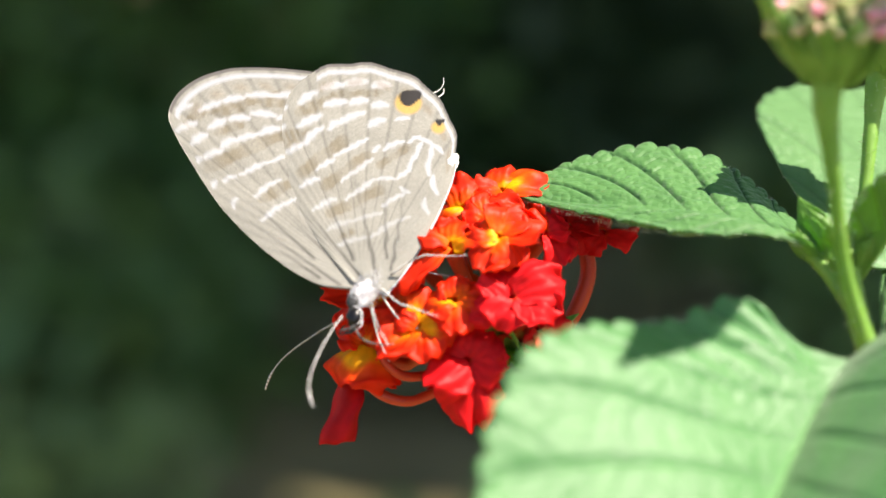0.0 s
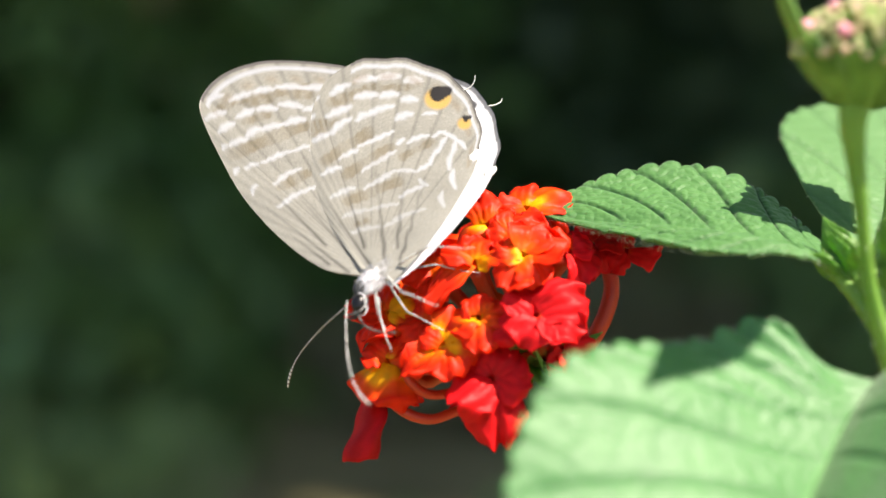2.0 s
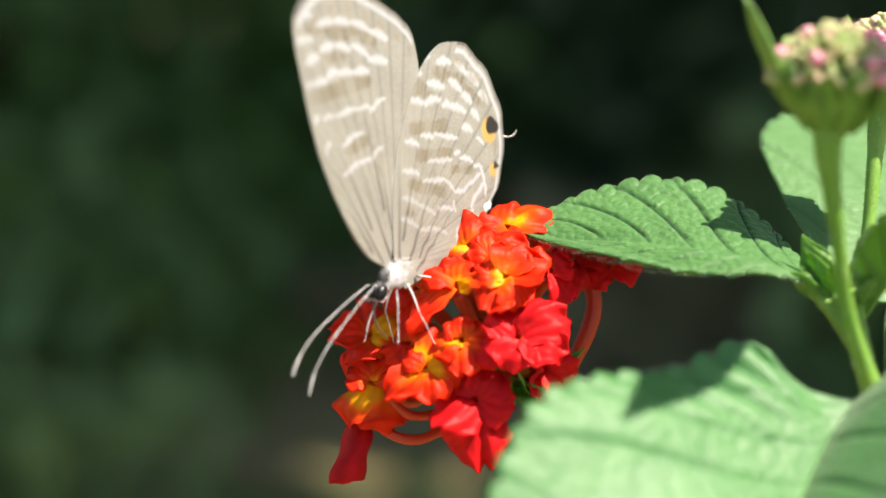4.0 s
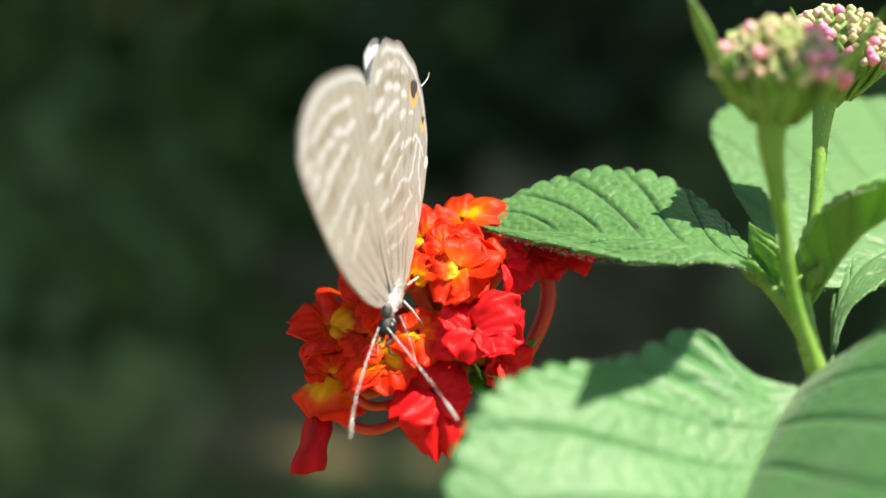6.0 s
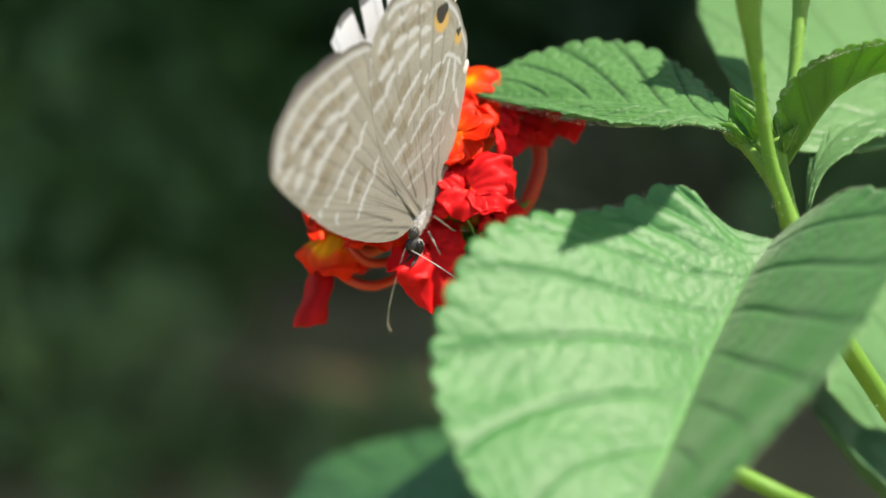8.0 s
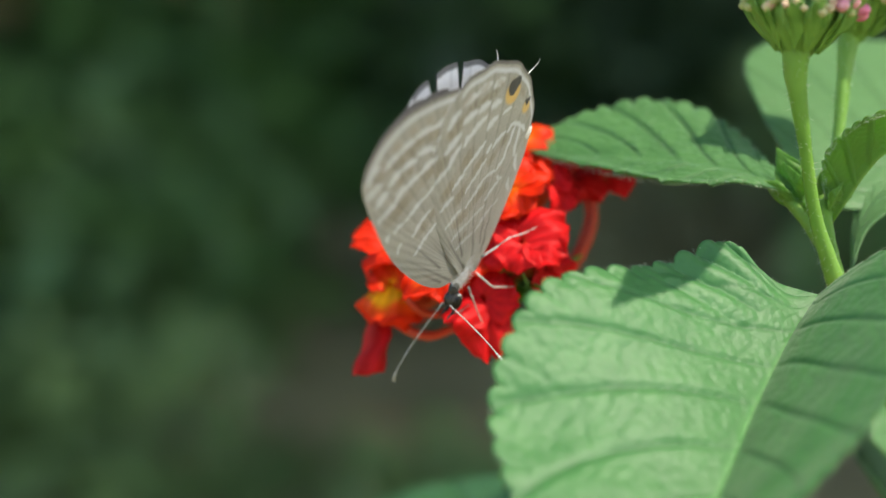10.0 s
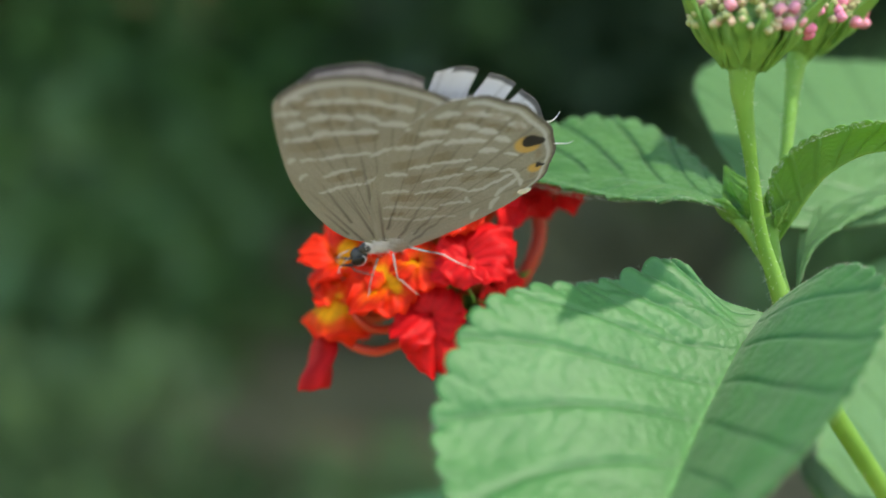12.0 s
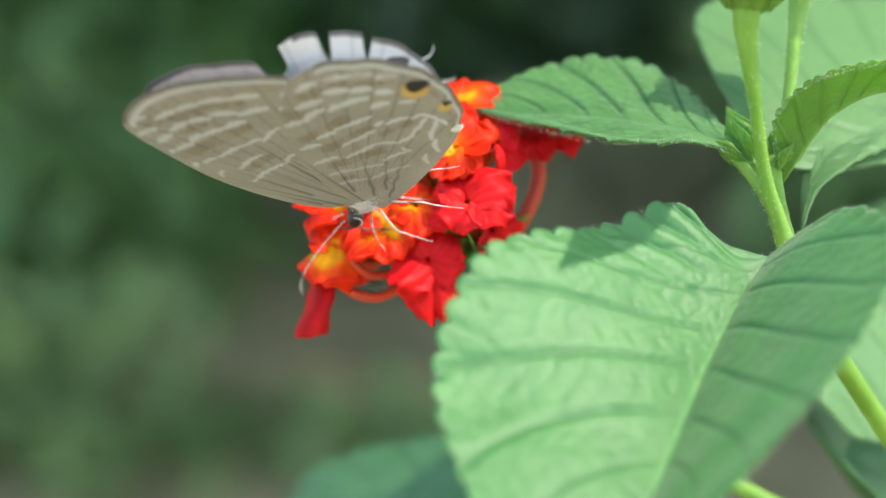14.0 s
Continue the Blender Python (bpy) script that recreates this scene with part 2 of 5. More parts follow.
def tube_mesh(name, points, radii, material, sides=10, steps=24, rough=0.0, shade=None, unit=0.001, seed=0):
    """A round stem along a smooth curve, its radius going through radii, with closed ends."""
    rng = np.random.default_rng(seed)
    c = even(spline(points, steps * 3), steps)
    t = np.gradient(c, axis=0)
    t /= np.linalg.norm(t, axis=1)[:, None] + 1e-12
    up = np.array((0.3, 0.9, 0.2))
    if abs(t[0] @ up) > 0.9:
        up = np.array((1.0, 0, 0))
    r = np.interp(np.linspace(0, 1, steps), np.linspace(0, 1, len(radii)), radii)
    verts = []
    for i in range(steps):
        up = up - (up @ t[i]) * t[i]
        up /= np.linalg.norm(up)
        side = np.cross(t[i], up)
        for j in range(sides):
            a = 2 * math.pi * j / sides
            k = r[i] * (1 + rough * rng.normal())
            verts.append((c[i] + k * (math.cos(a) * up + math.sin(a) * side)) * unit)
    faces = grid_faces(steps, sides, True)
    faces += [tuple(range(sides))[::-1], tuple(range((steps - 1) * sides, steps * sides))]
    v = None if shade is None else np.repeat(np.interp(np.linspace(0, 1, steps), np.linspace(0, 1, len(shade)), shade), sides)
    return mesh_of(name, verts, faces, material, attribute=v)


def ellipsoid_mesh(name, centre, axes, material, rings=12, sides=18, lump=0.0, direction=None, unit=0.001, seed=0):
    rng = np.random.default_rng(seed)
    verts, m = [], np.eye(3)
    if direction is not None:
        m = np.array(Vector(direction).to_track_quat("X", "Z").to_matrix())
    for i in range(rings + 1):
        p = math.pi * i / rings
        for j in range(sides):
            a = 2 * math.pi * j / sides
            q = np.array((-math.cos(p) * axes[0], math.sin(p) * math.cos(a) * axes[1], math.sin(p) * math.sin(a) * axes[2]))
            verts.append((np.array(centre) + m @ (q * (1 + lump * rng.normal()))) * unit)
    return mesh_of(name, verts, grid_faces(rings + 1, sides, True), material)


def ripple(u, v, seed):
    """A smooth wandering field, about -1 to 1."""
    rng = np.random.default_rng(seed)
    s = 0
    for k in range(5):
        a, b, c = rng.uniform(1, 5, 2).tolist() + [rng.uniform(0, 6.28)]
        s = s + np.sin(a * u + b * v + c) / 2.4
    return s


def in_frame(parent):
    """The shrub's frame in the space of a parent."""
    return world_of(parent).inverted() @ FRAME


def thing(name, x, y, z, label, category, group="", kind=""):
    ob = new(name)
    ob.empty_display_size = 0.002
    ob.matrix_basis = Matrix.Translation(mm(x, y, z))
    return tagged(ob, label, category, group, kind)


# ---- leaves and stems ----
def leaf_mesh(name, mid, left, right, material, teeth=13, veins=8, quilt=0.28, tooth=0.05, bulge=0.6, seed=1, lengthwise=150, across=26, flip=1, slant=0.22, net=0.34, vein_shade=0.40, ridges=0.0):
    """A toothed, quilted leaf: its blade hangs between the midrib and the two margins, veins sunk, the fields between them raised."""
    m = even(spline(mid, 200), lengthwise)
    e = [even(spline([mid[0], *side, mid[-1]], 300), lengthwise) for side in (left, right)]
    u = np.linspace(0, 1, lengthwise)
    t = np.gradient(m, axis=0)
    t /= np.linalg.norm(t, axis=1)[:, None] + 1e-12
    rows, shade = [], []
    vs = np.r_[-np.linspace(1, 0, across, endpoint=False), 0, np.linspace(0, 1, across + 1)[1:]]
    span = e[0] - e[1]
    normal = np.cross(t, span) * flip
    normal /= np.linalg.norm(normal, axis=1)[:, None] + 1e-9
    if normal[:, 2].mean() < 0:
        normal = -normal
    for v in vs:
        a = abs(v)
        side = e[0] if v < 0 else e[1]
        w = u - slant * a + 0.06 * a * a + 0.012 * np.sin(9 * u + 3 * v + seed)
        near = np.abs((w * veins) % 1 - 0.5) * 2                    # 1 on a side vein, 0 between two
        cross = np.abs((a * 8.5 + 0.9 * np.abs(w * veins % 1 - 0.5) + 0.22 * np.sin(w * veins * 9.1 + seed + 7 * a)) % 1 - 0.5) * 2
        width = np.linalg.norm(side - m, axis=1)
        thick = np.clip(width / (width.max() + 1e-9), 0, 1)
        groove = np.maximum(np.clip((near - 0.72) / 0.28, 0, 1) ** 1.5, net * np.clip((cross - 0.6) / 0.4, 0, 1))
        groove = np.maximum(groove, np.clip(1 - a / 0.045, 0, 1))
        crenate = np.abs(np.sin(math.pi * teeth * (u + 0.02 * math.sin(seed)))) ** 0.45 - 0.6
        reach = a * (1 + tooth * crenate * np.clip((a - 0.7) / 0.3, 0, 1) ** 2)
        lift = bulge * a * (1 - a) * 4 * 0.25 * thick + quilt * thick * (0.55 - groove) * np.clip(a * 6, 0, 1)
        lift = lift + 0.22 * thick * ripple(u * 3, v * 2 + 0 * u, seed) * a + quilt * 0.6 * crenate * np.clip((a - 0.75) / 0.25, 0, 1) * thick
        if ridges and v < 0:
            lift = lift + ridges * np.exp(-((u - 0.20) / 0.09) ** 2) * np.clip(a * 1.6 - 0.35, 0, 1) * (np.abs(np.sin((u - 0.10 * a) * 62)) - 0.6)
        rows.append(m + (side - m) * reach[:, None] + normal * lift[:, None])
        # groove shade of the sunken veins put into the colour, midrib left pale
        shade.append(np.clip(0.48 - vein_shade * np.clip(groove, 0, 1) + 0.62 * np.clip(1 - a / 0.04, 0, 1), 0, 1))
    verts = np.array(rows).reshape(-1, 3) * 0.001
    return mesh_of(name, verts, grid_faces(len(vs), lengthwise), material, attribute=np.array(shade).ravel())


def add_leaf(parent, label, *args, thick=0.00016, fringe=0, **kw):
    me = leaf_mesh("leaf", *args, **kw)
    ob = place("leaf", me, parent, label, in_frame(parent))
    s = ob.modifiers.new("thickness", "SOLIDIFY")
    s.thickness, s.offset = thick, 0
    if fringe:
        mid, left, right = args[:3]
        for k, side in enumerate((left, right)):
            me = hairs_mesh("margin_hairs", [mid[0], *side, mid[-1]], [0.08], fringe, 0.17, 60 + k)
            tagged(place("margin_hairs", me, ob, "", Matrix.Identity(4)), kind="stuff")
    return ob


def hairs_mesh(name, path, radii, count, length, seed):
    """Short stiff hairs standing out of a stem."""
    rng = np.random.default_rng(seed)
    c = even(spline(path, 120), 120)
    t = np.gradient(c, axis=0)
    verts, faces = [], []
    for _ in range(count):
        i = rng.integers(0, 119)
        d = rng.normal(size=3)
        axis = t[i] / np.linalg.norm(t[i])
        d -= (d @ axis) * axis
        d /= np.linalg.norm(d)
        r = np.interp(i / 119, np.linspace(0, 1, len(radii)), radii)
        root = c[i] + d * r * 0.95
        tip = root + d * length * rng.uniform(0.5, 1.2) + axis * rng.normal() * length * 0.3
        s = np.cross(d, axis) * 0.015
        q = axis * 0.015
        k = len(verts)
        verts += [(root + s) * 0.001, (root - s * 0.5 + q) * 0.001, (root - s * 0.5 - q) * 0.001, tip * 0.001]
        faces += [(k, k + 1, k + 3), (k + 1, k + 2, k + 3), (k + 2, k, k + 3)]
    return mesh_of(name, verts, faces, HAIR, False)


def add_stem(parent, points, radii, label="", name="stem", hairs=0, seed=3, material=None, steps=30):
    ob = place(name, tube_mesh(name, points, radii, material or STEM, 14, steps, 0.02, seed=seed), parent, label, in_frame(parent))
    if hairs:
        tagged(place("hairs", hairs_mesh("hairs", points, radii, hairs, 0.32, seed), ob, "", Matrix.Identity(4)), kind="stuff")
    return ob


shrub = thing("lantana_shrub", 40, 20, -520, "green lantana shrub with hairy stems and toothed leaves", "shrub")
add_stem(shrub, [(22.4, -10.6, -5.4), (23.6, -9, -8.3), (26, -7, -12.1), (29.2, -5, -17), (34, 0, -26), (40, 8, -60), (42, 14, -200), (40, 20, -526)],
         [0.62, 0.72, 0.85, 0.95, 1.05, 1.6, 3.0, 4.5], "upright green main stem", hairs=260, steps=60)
add_stem(shrub, [(22.5, -10.8, -5.8), (22.1, -9.4, -3.4), (22.2, -7.2, -0.8), (23.6, -4.2, 2.3)], [0.62, 0.6, 0.62, 0.5], "short side stem at the leaf node", hairs=60)
add_stem(shrub, [(19.4, -5.9, 0.45), (20.4, -6.6, -0.5), (21.3, -7.5, -1.7), (22.3, -8.8, -3.6)], [0.2, 0.42, 0.5, 0.5], "short leaf stalk", "petiole", hairs=60)
add_stem(shrub, [(14, 8, -17), (20.6, 5, -21.8), (24.5, 5, -24.1), (31, 1, -27), (35, 2, -33)], [0.5, 0.55, 0.6, 0.7, 0.8], "thin lower side stem", hairs=60)

# the small pointed leaf that reaches across the flower head
add_leaf(shrub, "small pointed green leaf with crenate margin",
         [(20.9, -6.6, -0.6), (19.6, -6, 0.5), (16.4, -4.2, 1.6), (11.9, -2.4, 2.3), (7.2, -0.4, 2.65), (4, 0.8, 3.2)],
         [(20.0, -3, 1.4), (18.6, 1.2, 3.6), (16.2, 3.4, 5.4), (12.7, 3.7, 6.0), (8.8, 3.0, 5.4), (6, 2.0, 4.4)],
         [(19.2, -7.0, 0.4), (16.9, -7.4, 0.9), (13.8, -7.2, 0.85), (10.8, -5.6, 1.1), (6.9, -2.0, 2.2)],
         LEAF, teeth=19, veins=7, quilt=0.30, tooth=0.12, bulge=0.7, seed=2, across=60, lengthwise=380, fringe=500, net=0.20, slant=0.36, vein_shade=0.40)
# the broad leaf nearest to the eye
add_leaf(shrub, "broad heart-shaped green leaf with sunken veins",
         [(20.9, -12.6, -5.8), (18.9, -15, -7.9), (16.3, -19, -11.2), (13.8, -24, -14.6), (11.8, -28, -17), (9.2, -32, -19.8)],
         [(18.2, -12.6, -4.9), (15.6, -12.6, -2.6), (11.6, -15, -3.6), (7, -18, -3.9), (4.4, -20, -4.9), (2.6, -22.4, -7.4), (1.7, -24.6, -10.4), (2.2, -27.4, -13.2), (3.8, -30, -16.4), (6.2, -32, -18.6)],
         [(22.8, -13.4, -4.2), (24.8, -16, -2.8), (26, -20, -3.6), (24.6, -24.6, -6.3), (20.6, -29, -10.6), (16.4, -31.6, -14.2), (12.6, -32.8, -17.4)],
         BROAD, teeth=27, veins=8, quilt=0.20, tooth=0.055, bulge=1.0, seed=5, net=0.24, lengthwise=400, across=70, slant=0.34, fringe=800, vein_shade=0.20, ridges=0.55)
# the young leaf, still folded, that arches past the stem
add_leaf(shrub, "young folded green leaf with rough margin",
         [(22.6, -7.2, -2.0), (22.9, -7.5, -1.5), (23.4, -8, -0.6), (24.4, -8.8, 1.1), (25.4, -9.8, 2.4), (27.3, -11, 3.5), (29.4, -12.5, 3.6), (31.1, -14, 2.8)],
         [(22.2, -8, 0.6), (22.2, -8.8, 2.4), (23.9, -10, 4.2), (27.1, -12, 5.2), (29.4, -13.5, 4.8)],
         [(23.3, -7.0, -0.7), (24.3, -7.6, 1.0), (25.6, -8.4, 2.6), (27.8, -9.6, 3.9), (30.0, -11.4, 4.0)],
         YOUNG_LEAF, teeth=21, veins=9, quilt=0.28, tooth=0.08, bulge=0.3, seed=8, fringe=700, net=0.3, lengthwise=240, across=34, vein_shade=0.16)
add_leaf(shrub, "pale green leaf behind the stem",
         [(23.8, -7.6, -5.0), (25, -4.5, -2.3), (27.2, -1, -0.1), (31, 3, 1.2), (35.1, 6, 2.3)],
         [(25, -3, -2), (26.6, 1, 0.9), (29.8, 5, 2.7), (33.5, 8, 3.7)],
         [(25.2, -5.5, -2.6), (26.7, -4.7, -1.4), (29.8, -1.9, -0.2), (33.2, 2.6, 0.9)],
         PALE_LEAF, teeth=12, veins=6, quilt=0.25, seed=9, bulge=0.4)
# the large pale leaf that stands behind the buds
add_leaf(shrub, "large pale green leaf standing behind the buds",
         [(22.6, -2.6, -0.6), (26.8, 4, 3.4), (32.3, 11, 5.6), (40, 19, 6.6), (47, 27, 6.0)],
         [(21.6, -0.4, 1.8), (20.4, 4, 5.3), (20.0, 9, 8.7), (22.0, 13, 10.4), (25.1, 15, 11), (29.3, 17, 10.9), (34.2, 20, 10.9), (39.3, 23, 10.5), (43.4, 25, 9)],
         [(25.6, -2.6, -1.2), (31.6, 1, -0.8), (38.4, 8, 1.0), (43.6, 16, 4.6)],
         PALE_LEAF, teeth=22, veins=8, quilt=0.22, tooth=0.022, bulge=0.8, seed=11, lengthwise=200, fringe=160)
# an unseen side shoot above, added so its leaf tip shades the broad leaf
add_stem(shrub, [(40, 8, -60), (54, -1, -12), (53.8, -13, 14.8), (44.8, -17, 28.8), (37.3, -18.4, 30.8)], [1.0, 0.8, 0.6, 0.5, 0.35], "unseen side shoot added above the broad leaf", hairs=60)
add_leaf(shrub, "unseen pointed green leaf added to shade the broad leaf",
         [(37.8, -17.9, 30.8), (35.6, -19.8, 30.2), (33.2, -23.4, 28.6), (29.4, -29.0, 25.8)],
         [(34.2, -18.5, 30.0), (31.4, -21.9, 28.6)], [(37.4, -21.7, 30.2), (35.2, -25.5, 28.4)],
         LEAF, teeth=15, veins=6, quilt=0.15, tooth=0.08, seed=31, lengthwise=120)
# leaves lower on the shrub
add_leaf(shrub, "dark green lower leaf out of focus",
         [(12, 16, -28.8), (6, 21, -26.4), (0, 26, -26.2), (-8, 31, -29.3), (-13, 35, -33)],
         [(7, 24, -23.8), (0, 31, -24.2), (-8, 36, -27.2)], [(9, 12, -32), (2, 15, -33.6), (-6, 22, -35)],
         SHADED_LEAF, teeth=16, veins=7, seed=13)
add_leaf(shrub, "dull green lower leaf beside the main stem",
         [(27.5, 4, -17), (30, 9, -13), (34, 15, -10), (40, 20, -9), (46, 24, -10)],
         [(27.6, 9, -12), (30.0, 15, -7.2), (36, 21, -4.6), (42, 25, -5.6)], [(31, 6, -20), (37, 11, -20), (43, 17, -17)],
         PALE_LEAF, teeth=16, veins=7, seed=14)
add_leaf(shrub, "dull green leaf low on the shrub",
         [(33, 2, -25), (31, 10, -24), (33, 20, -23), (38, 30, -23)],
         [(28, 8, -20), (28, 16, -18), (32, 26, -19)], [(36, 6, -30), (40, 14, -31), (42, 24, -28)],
         SHADED_LEAF, teeth=14, veins=7, seed=15)
# tiny leaves in the axils
for k, (root, tip, side) in enumerate([((21.0, -6.8, -0.4), (20.0, -6.2, 2.0), (0.5, -0.7, 0.1)), ((21.6, -6.9, -0.4), (20.9, -7.8, 1.3), (0.6, -0.2, 0.2)),
                                       ((22.2, -7.2, -0.3), (22.6, -7.2, 1.9), (0.6, 0.1, 0.1)), ((22.4, -8.0, -1.0), (23.2, -8.6, 0.7), (0.5, 0.3, -0.1)),
                                       ((21.2, -8.2, -1.2), (21.0, -9.2, 0.2), (0.5, 0.2, 0.0)),
                                       ((21.6, -6.6, -1.0), (19.8, -5.2, 2.9), (0.9, -0.3, 0.4)), ((22.6, -7.4, -1.4), (23.9, -8.2, 2.2), (0.8, 0.3, -0.3)),
                                       ((20.9, -6.9, -0.8), (18.6, -6.6, 0.9), (0.1, -0.5, 0.5))]):
    r, t, s = np.array(root), np.array(tip), np.array(side)
    c = (r + t) / 2
    add_leaf(shrub, "tiny folded leaf in the axil", [root, tuple(c + (0, -0.25, 0)), tip], [tuple(c - s)], [tuple(c + s)], YOUNG_LEAF,
             teeth=5, veins=4, quilt=0.1, tooth=0.08, bulge=0.2, seed=20 + k, lengthwise=40, across=8, thick=0.0001)


# ---- flower heads ----
HEAD = np.array((3.6, 1.2, -4.4))


YELLOW, ORANGE, SCARLET, CRIMSON = (np.array(c) for c in ((0.97, 0.46, 0.008), (0.94, 0.130, 0.006), (0.90, 0.034, 0.007), (0.83, 0.013, 0.018)))


def sheet_mesh(name, v, rows, cols, paint, thick=0.07):
    """A petal-thin double sheet over a grid of points, closed at its rim."""
    n = rows * cols
    g = v.reshape(rows, cols, 3)
    up = np.cross(np.gradient(g, axis=0), np.gradient(g, axis=1)).reshape(-1, 3)
    up /= np.linalg.norm(up, axis=1)[:, None] + 1e-9
    faces = grid_faces(rows, cols)
    faces = [f[::-1] for f in faces] + [tuple(n + q for q in f) for f in faces]
    ring = [*range(cols), *[i * cols + cols - 1 for i in range(1, rows)], *[(rows - 1) * cols + j for j in range(cols - 2, -1, -1)], *[i * cols for i in range(rows - 2, 0, -1)]]
    faces += [(a, b, n + b, n + a) for a, b in zip(ring, ring[1:] + ring[:1])]
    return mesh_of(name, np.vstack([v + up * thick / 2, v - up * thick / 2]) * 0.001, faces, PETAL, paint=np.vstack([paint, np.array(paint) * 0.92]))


def petal_mesh(length, width, age, seed, curl):
    """One lobe of a floret along +x from its throat, its face up +z: broad, notched at the end, folded and crumpled."""
    rng = np.random.default_rng(seed)
    nr, ns = 24, 21
    r, s = np.meshgrid(np.linspace(0, 1, nr), np.linspace(-1, 1, ns), indexing="ij")
    half = width * 0.64 * (0.55 + 0.51 * np.sin(np.clip(r / 0.70, 0, 1) * math.pi / 2)) * (1 - 0.36 * np.clip((r - 0.62) / 0.38, 0, 1) ** 2.2)
    half = half * (1 + 0.08 * np.sin(7 * r + seed) + 0.05 * np.sin(17 * r + 2 * seed))
    notch = rng.uniform(0.02, 0.14) * np.exp(-((s - rng.uniform(-0.35, 0.35)) / 0.22) ** 2)
    reach = length * (1 - 0.20 * np.abs(s) ** 3 - notch + 0.03 * np.sin(9 * s + seed))
    phi = 0.18 + curl * (r - 0.25)
    step = 1 / (nr - 1)
    x = np.cumsum(np.cos(phi), axis=0) * step * reach
    z = np.cumsum(np.sin(phi), axis=0) * step * reach
    fold, twist = rng.uniform(-0.55, 0.30), rng.uniform(-0.40, 0.40)
    y = s * half
    z = z + fold * np.abs(s) ** 1.4 * half + twist * s * half * r
    b, c = rng.uniform(1.4, 2.6), rng.uniform(0, 6.28)
    z = z + length * (0.11 * np.sin(3.0 * s + c + 2 * r) + 0.09 * np.sin(b * 3.4 * r + 2.6 * s + c)) * r
    z = z + length * 0.07 * r ** 2 * np.sin(7.0 * s + 2 * c)
    z = z + length * 0.016 * np.sin(15 * s + 3 * r + c) * np.sin(3.1 * r) + length * 0.010 * np.sin(13 * r + 5 * s)
    k = r + 0.12 * np.sin(2.4 * s + c) + 0.05 * np.sin(7 * s + seed) + 0.16 * np.abs(s)
    p = np.clip((k - 0.34) / 0.16 + (age - 0.45) * (3.0 if age < 0.45 else 16.0), 0, 1)[..., None]
    q = np.clip((k - 0.40) / 0.40 + (age - 0.45) * (2.4 if age < 0.5 else 3.6), 0, 1)[..., None]
    end = CRIMSON if age > 0.88 else SCARLET
    col = (YELLOW * (1 - p) + ORANGE * p) * (1 - q) + end * q
    col = col * (0.93 + 0.07 * np.sin(16 * s + 2 * np.sin(4 * r + c)))[..., None]
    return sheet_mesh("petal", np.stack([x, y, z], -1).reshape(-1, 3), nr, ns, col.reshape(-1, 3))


def throat_mesh(radius, age):
    """The funnel in a floret's middle."""
    verts, paint = [], []
    prof = [(0.30, -0.9), (0.30, -0.4), (0.36, -0.12), (0.46, 0.0), (0.40, 0.04), (0.28, -0.1), (0.14, -0.5)]
    c = YELLOW * 0.5 + ORANGE * 0.5 if age < 0.42 else ORANGE * 0.6 + SCARLET * 0.4 if age < 0.8 else CRIMSON * 0.9
    for rad, h in prof:
        for j in range(16):
            a = 2 * math.pi * j / 16
            verts.append((rad * radius * math.cos(a) * 0.001, rad * radius * math.sin(a) * 0.001, h * 0.001))
            paint.append(c)
    return mesh_of("floret", verts, grid_faces(len(prof), 16, True), PETAL, paint=np.array(paint))


def add_floret(parent, p, facing, age, lobes, seed):
    """A floret: its throat, and unequal lobes (turn round the throat, length, width, lean towards the eye, age)."""
    n = Vector(facing).normalized()
    q = n.to_track_quat("Z", "Y").to_matrix().to_4x4()
    ob = place("floret", throat_mesh(0.55 if age > 0.8 else 0.85, age), parent, "red lantana floret" if age > 0.8 else "orange-red lantana floret with yellow throat",
               in_frame(parent) @ Matrix.Translation(Vector(p) / 1000) @ q)
    for i, (a, length, width, lean, old) in enumerate(lobes):
        a, lean = radians(a), radians(lean)
        along = Vector((math.cos(a) * math.cos(lean), -math.sin(lean), math.sin(a) * math.cos(lean)))
        face = (n - along * n.dot(along)).normalized()
        m = Matrix((along, face.cross(along), face)).transposed().to_4x4()
        me = petal_mesh(length / max(0.55, math.cos(lean)) * 1.04, width, old, seed * 10 + i, -0.4 - 0.45 * ((i * 2 + seed) % 3))
        place("petal", me, ob, "", q.inverted() @ m @ Matrix.Translation((0.00006, 0, 0.00005 * i + 0.00004)))
    return ob, q


flower = thing("lantana_flower_head", *HEAD, "round cluster of red and orange lantana florets with yellow throats", "flower")
